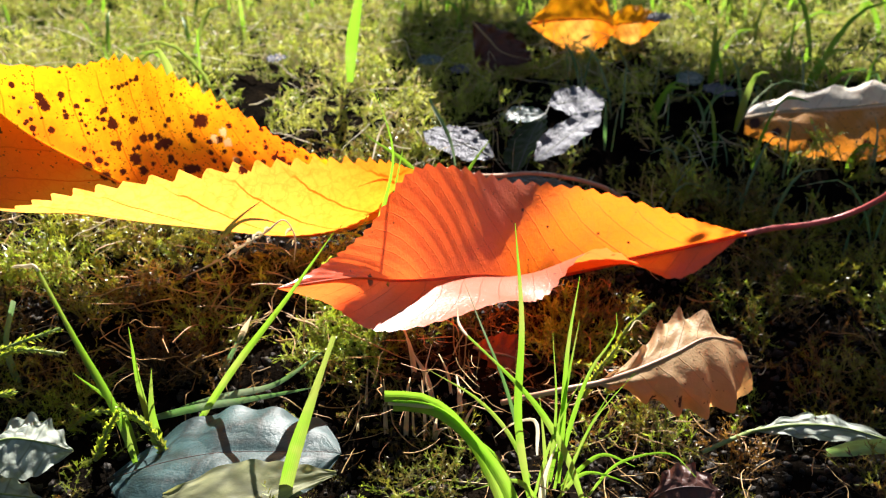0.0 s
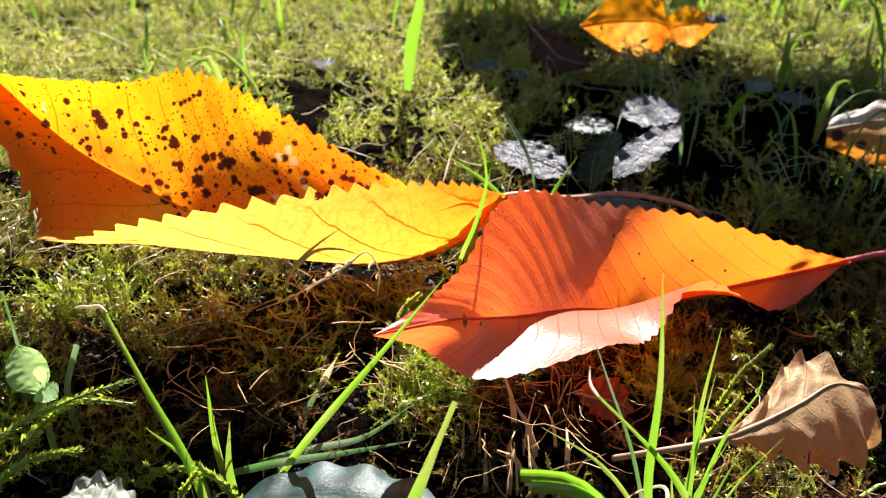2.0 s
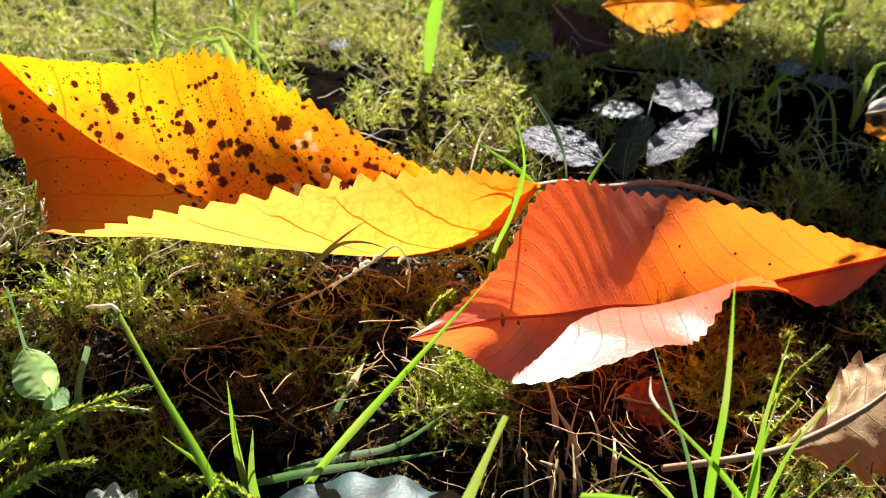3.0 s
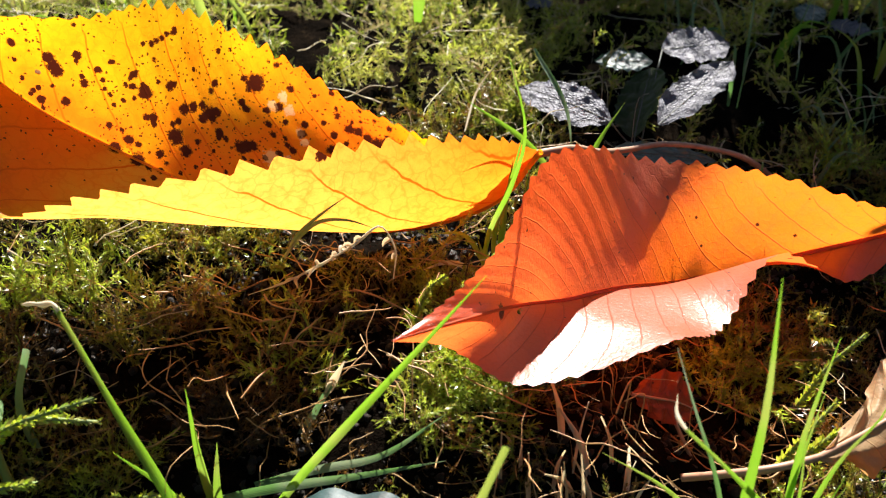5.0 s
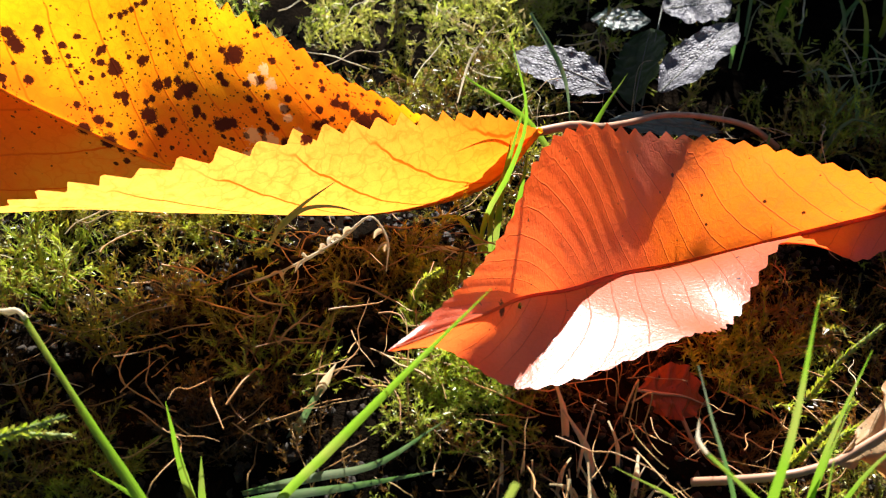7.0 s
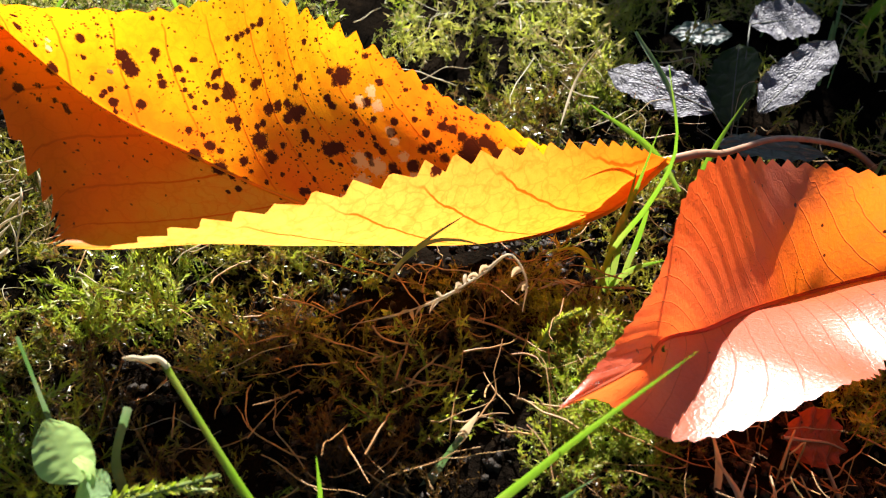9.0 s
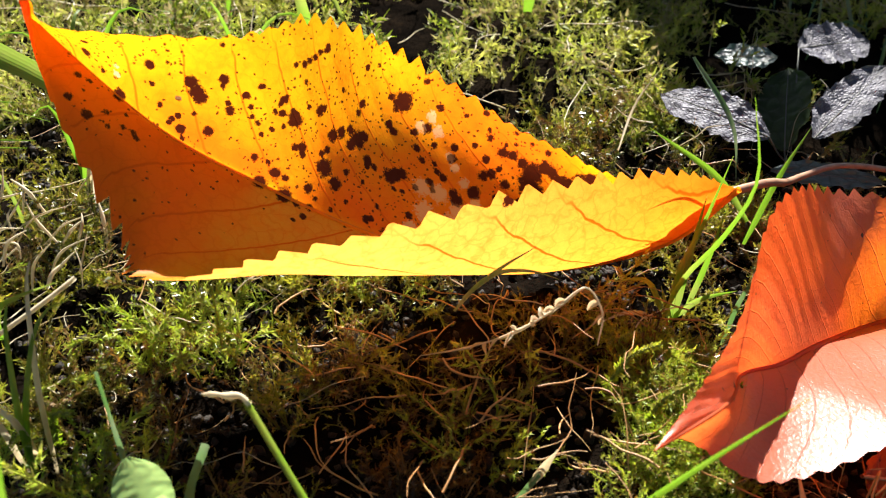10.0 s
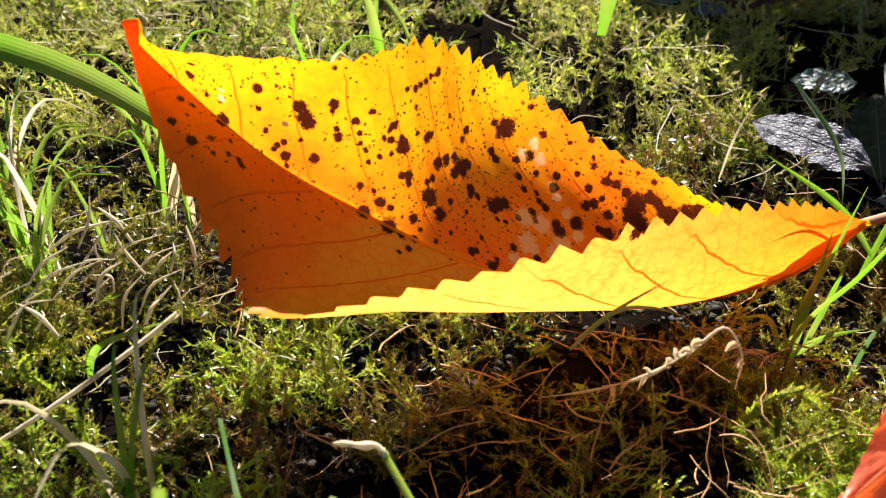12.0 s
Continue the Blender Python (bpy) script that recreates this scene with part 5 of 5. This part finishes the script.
def grow(name, templates, clumps, each, area, share, shift, skin, label, hmul=1.0, bare=-0.02, spread=3.3):
    """Moss in cushions: shoots that lean outwards from each cushion's middle, with dark gaps between."""
    cx, cy = field(clumps, *area)
    keep = patchy(cx, cy, 16, shift) + 0.6 * share(cx, cy) > bare
    cx, cy = cx[keep], cy[keep]
    size = rng.uniform(0.55, 1.35, len(cx))
    r = np.sqrt(rng.uniform(0, 1, (len(cx), each)))
    th = rng.uniform(0, 2 * np.pi, (len(cx), each))
    x = (cx[:, None] + spread * size[:, None] * r * np.cos(th)).ravel()
    y = (cy[:, None] + spread * size[:, None] * r * np.sin(th)).ravel()
    z = soil_height(x, y) - 0.5
    h = tall(x, y) * hmul * np.repeat(rng.uniform(0.5, 1.5, len(cx)), each) * (1.1 - 0.45 * r.ravel()) * rng.uniform(0.7, 1.2, len(x))
    h = np.minimum(h, (room(x, y, z + h) - z) * 1.02)
    ok = h > 1.6
    lean = np.abs(0.15 + 0.75 * r.ravel() + rng.normal(0, 0.3, len(x)))
    return scatter(name, templates, x[ok], y[ok], z[ok], h[ok], lean[ok], skin, label, "moss", (th.ravel() + rng.normal(0, 0.5, len(x)))[ok])


def dead_zone(x, y):
    return bell(x, y, -38, 131, 30, 14) * 1.2 + 0.9 * bell(x, y, 20, 125, 35, 14) + 0.35 * bell(x, y, -5, 120, 25, 10)


NEAR = (-135, 125, 84, 205)
grow("moss", dense, 700, 11, NEAR, lambda x, y: 0.45 - 0.8 * dead_zone(x, y) - 1.0 * bell(x, y, -36, 115, 24, 10) - 0.8 * bell(x, y, -80, 138, 12, 12) - 0.9 * bell(x, y, -60, 100, 9, 7) - 0.8 * bell(x, y, 45, 108, 30, 14) - 1.0 * bell(x, y, 32, 198, 26, 16), 1.0, moss_skin, "yellow-green feathery moss carpet in sun")
grow("dead_moss", dense, 360, 11, (-110, 90, 92, 190), lambda x, y: -0.35 + 0.9 * dead_zone(x, y), 5.0, dead_glow_moss_skin, "brown tangled dead moss under the leaves, tinted with the leaf's orange light", 0.8)
grow("fresh_moss", dense, 420, 12, NEAR, lambda x, y: -0.55 + 1.3 * bell(x, y, -90, 120, 20, 13) + 1.1 * bell(x, y, -14, 136, 9, 11) + 1.6 * bell(x, y, -62, 110, 14, 9) + 0.7 * bell(x, y, 25, 118, 10, 10), 9.0, fresh_moss_skin, "bright green fresh moss shoots", 1.25)
grow("fresh_moss_cushion", dense, 38, 15, (-21, -5, 121, 146), lambda x, y: 0.2 + bell(x, y, -14, 135, 8, 11), 9.0, fresh_moss_skin, "bright yellow-green moss cushion beside dead moss", 0.85)
grow("far_moss", light, 1000, 10, (-260, 260, 200, 430), lambda x, y: 0.5 - 1.6 * bell(x, y, 40, 225, 38, 26), 2.0, far_moss_skin, "sunlit yellow-green moss in the background", 1.25, -0.35, 6.5)


def strands(name, n, area, length, radius, skin, label, density, lift=(1.0, 8.0), wild=0.9):
    verts, quads, count = [], [], 0
    x, y = field(n, *area)
    keep = rng.uniform(0, 1, n) < density(x, y)
    x, y = x[keep], y[keep]
    z = soil_height(x, y) + rng.uniform(*lift, len(x))
    for a, b, c in zip(x, y, z):
        ln = length * rng.uniform(0.5, 1.5)
        heading, pitch = rng.uniform(0, 2 * np.pi), rng.normal(0, 0.45)
        p, pts = np.array([a, b, c]), []
        for _ in range(7):
            pts.append(p.copy())
            heading += rng.normal(0, wild * 0.5)
            pitch = 0.8 * pitch + rng.normal(0, wild * 0.35)
            p = p + ln / 6 * np.array([np.cos(heading) * np.cos(pitch), np.sin(heading) * np.cos(pitch), np.sin(pitch)])
        pts = np.array(pts)
        pts[:, 2] = np.maximum(pts[:, 2], soil_height(pts[:, 0], pts[:, 1]) + 0.1)
        pts[:, 2] = np.minimum(pts[:, 2], room(pts[:, 0], pts[:, 1], pts[:, 2]))
        r = radius * rng.uniform(0.5, 1.5)
        V, Q = tube_arrays(curve(pts, 13), (r, r, r * 0.4), 4)
        verts.append(V), quads.append(Q + count)
        count += len(V)
    ob = part(name, fast_mesh(name, np.concatenate(verts), np.concatenate(quads)), skin)
    return tagged(ob, label, "dead stems", kind="stuff")


crumbs = [crumb_template(k) for k in range(6)]
cx, cy = field(11000, -125, 110, 86, 200)
size = rng.uniform(0.35, 1.5, len(cx)) ** 1.5
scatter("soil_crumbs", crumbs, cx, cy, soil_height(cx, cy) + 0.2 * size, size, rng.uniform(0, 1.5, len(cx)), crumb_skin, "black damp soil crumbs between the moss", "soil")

strands("dead_stems", 1100, (-110, 100, 88, 200), 8, 0.07, strand_skin, "tangled thin brown dead moss stems", lambda x, y: 0.25 + 0.75 * np.clip(dead_zone(x, y), 0, 1), (1.0, 8.0), 0.35)
strands("dead_strips", 190, (-70, 40, 112, 158), 9, 0.10, strand_skin, "curled orange-brown dead grass strips in the moss", lambda x, y: np.clip(0.1 + dead_zone(x, y), 0, 1), (3.0, 9.0), 0.5)
strands("dry_straw", 420, (-125, 60, 92, 215), 9, 0.075, pale_skin, "pale dry straw bits lying in the moss", lambda x, y: 0.35 * (1 - np.clip(dead_zone(x, y), 0, 1)) * (1 - smooth(x, -75, -60) * (1 - smooth(y, 118, 138))) + 0.65 * bell(x, y, -95, 145, 25, 30) + 0.5 * bell(x, y, -15, 190, 40, 22), (4.0, 9.0), 0.6)
strands("soil_straw", 120, (-22, 62, 92, 124), 8, 0.07, strand_skin, "broken brown straw and stems on the bare soil", lambda x, y: 0.9 + 0 * x, (0.6, 4.0), 0.35)
strands("far_straw", 480, (-220, 220, 200, 380), 14, 0.10, pale_skin, "pale dry straw in the background moss", lambda x, y: 0.8 + 0 * x, (5.0, 11.0), 0.3)


def grass_field(name, n, area, density, skin, label, height, width):
    x, y = field(n, *area)
    keep = rng.uniform(0, 1, n) < density(x, y)
    x, y = x[keep], y[keep]
    top = room(x, y, np.full(len(x), 500.0))
    verts, quads, uvs, count = [], [], [], 0
    for a, b, roofed in zip(x, y, top):
        if roofed < 400:
            continue
        h = height * rng.uniform(0.45, 1.3)
        c = float(soil_height(a, b))
        way = rng.uniform(0, 2 * np.pi)
        out = h * rng.uniform(0.2, 1.1)
        d = np.array([np.cos(way), np.sin(way), 0])
        p = np.array([a, b, c])
        pts = [p, p + d * out * 0.15 + (0, 0, h * 0.45), p + d * out * 0.5 + (0, 0, h * 0.85), p + d * out + (0, 0, h * rng.uniform(0.75, 1.0))]
        V, Q, uv = blade_arrays(pts, width * rng.uniform(0.5, 1.3), (rng.normal(0, 0.6), -1, 0.2), 0.4, 8)
        verts.append(V), quads.append(Q + count), uvs.append(uv)
        count += len(V)
    ob = part(name, fast_mesh(name, np.concatenate(verts), np.concatenate(quads), np.concatenate(uvs)), skin)
    return tagged(ob, label, "grass", kind="stuff")


grass_field("background_grass", 1500, (-240, 260, 215, 470), lambda x, y: 0.02 + 0.25 * smooth(y, 340, 430) + 0.5 * bell(x, y, 75, 250, 45, 45) + 0.35 * bell(x, y, -85, 235, 25, 22) - bell(x, y, 25, 275, 28, 48), grass_skin,
            "fine green grass in the background", 22, 1.7)
grass_field("shaded_grass", 190, (34, 150, 172, 270), lambda x, y: 0.55 + 0 * x, blue_grass_skin, "fine dark green grass in shade", 17, 0.7)
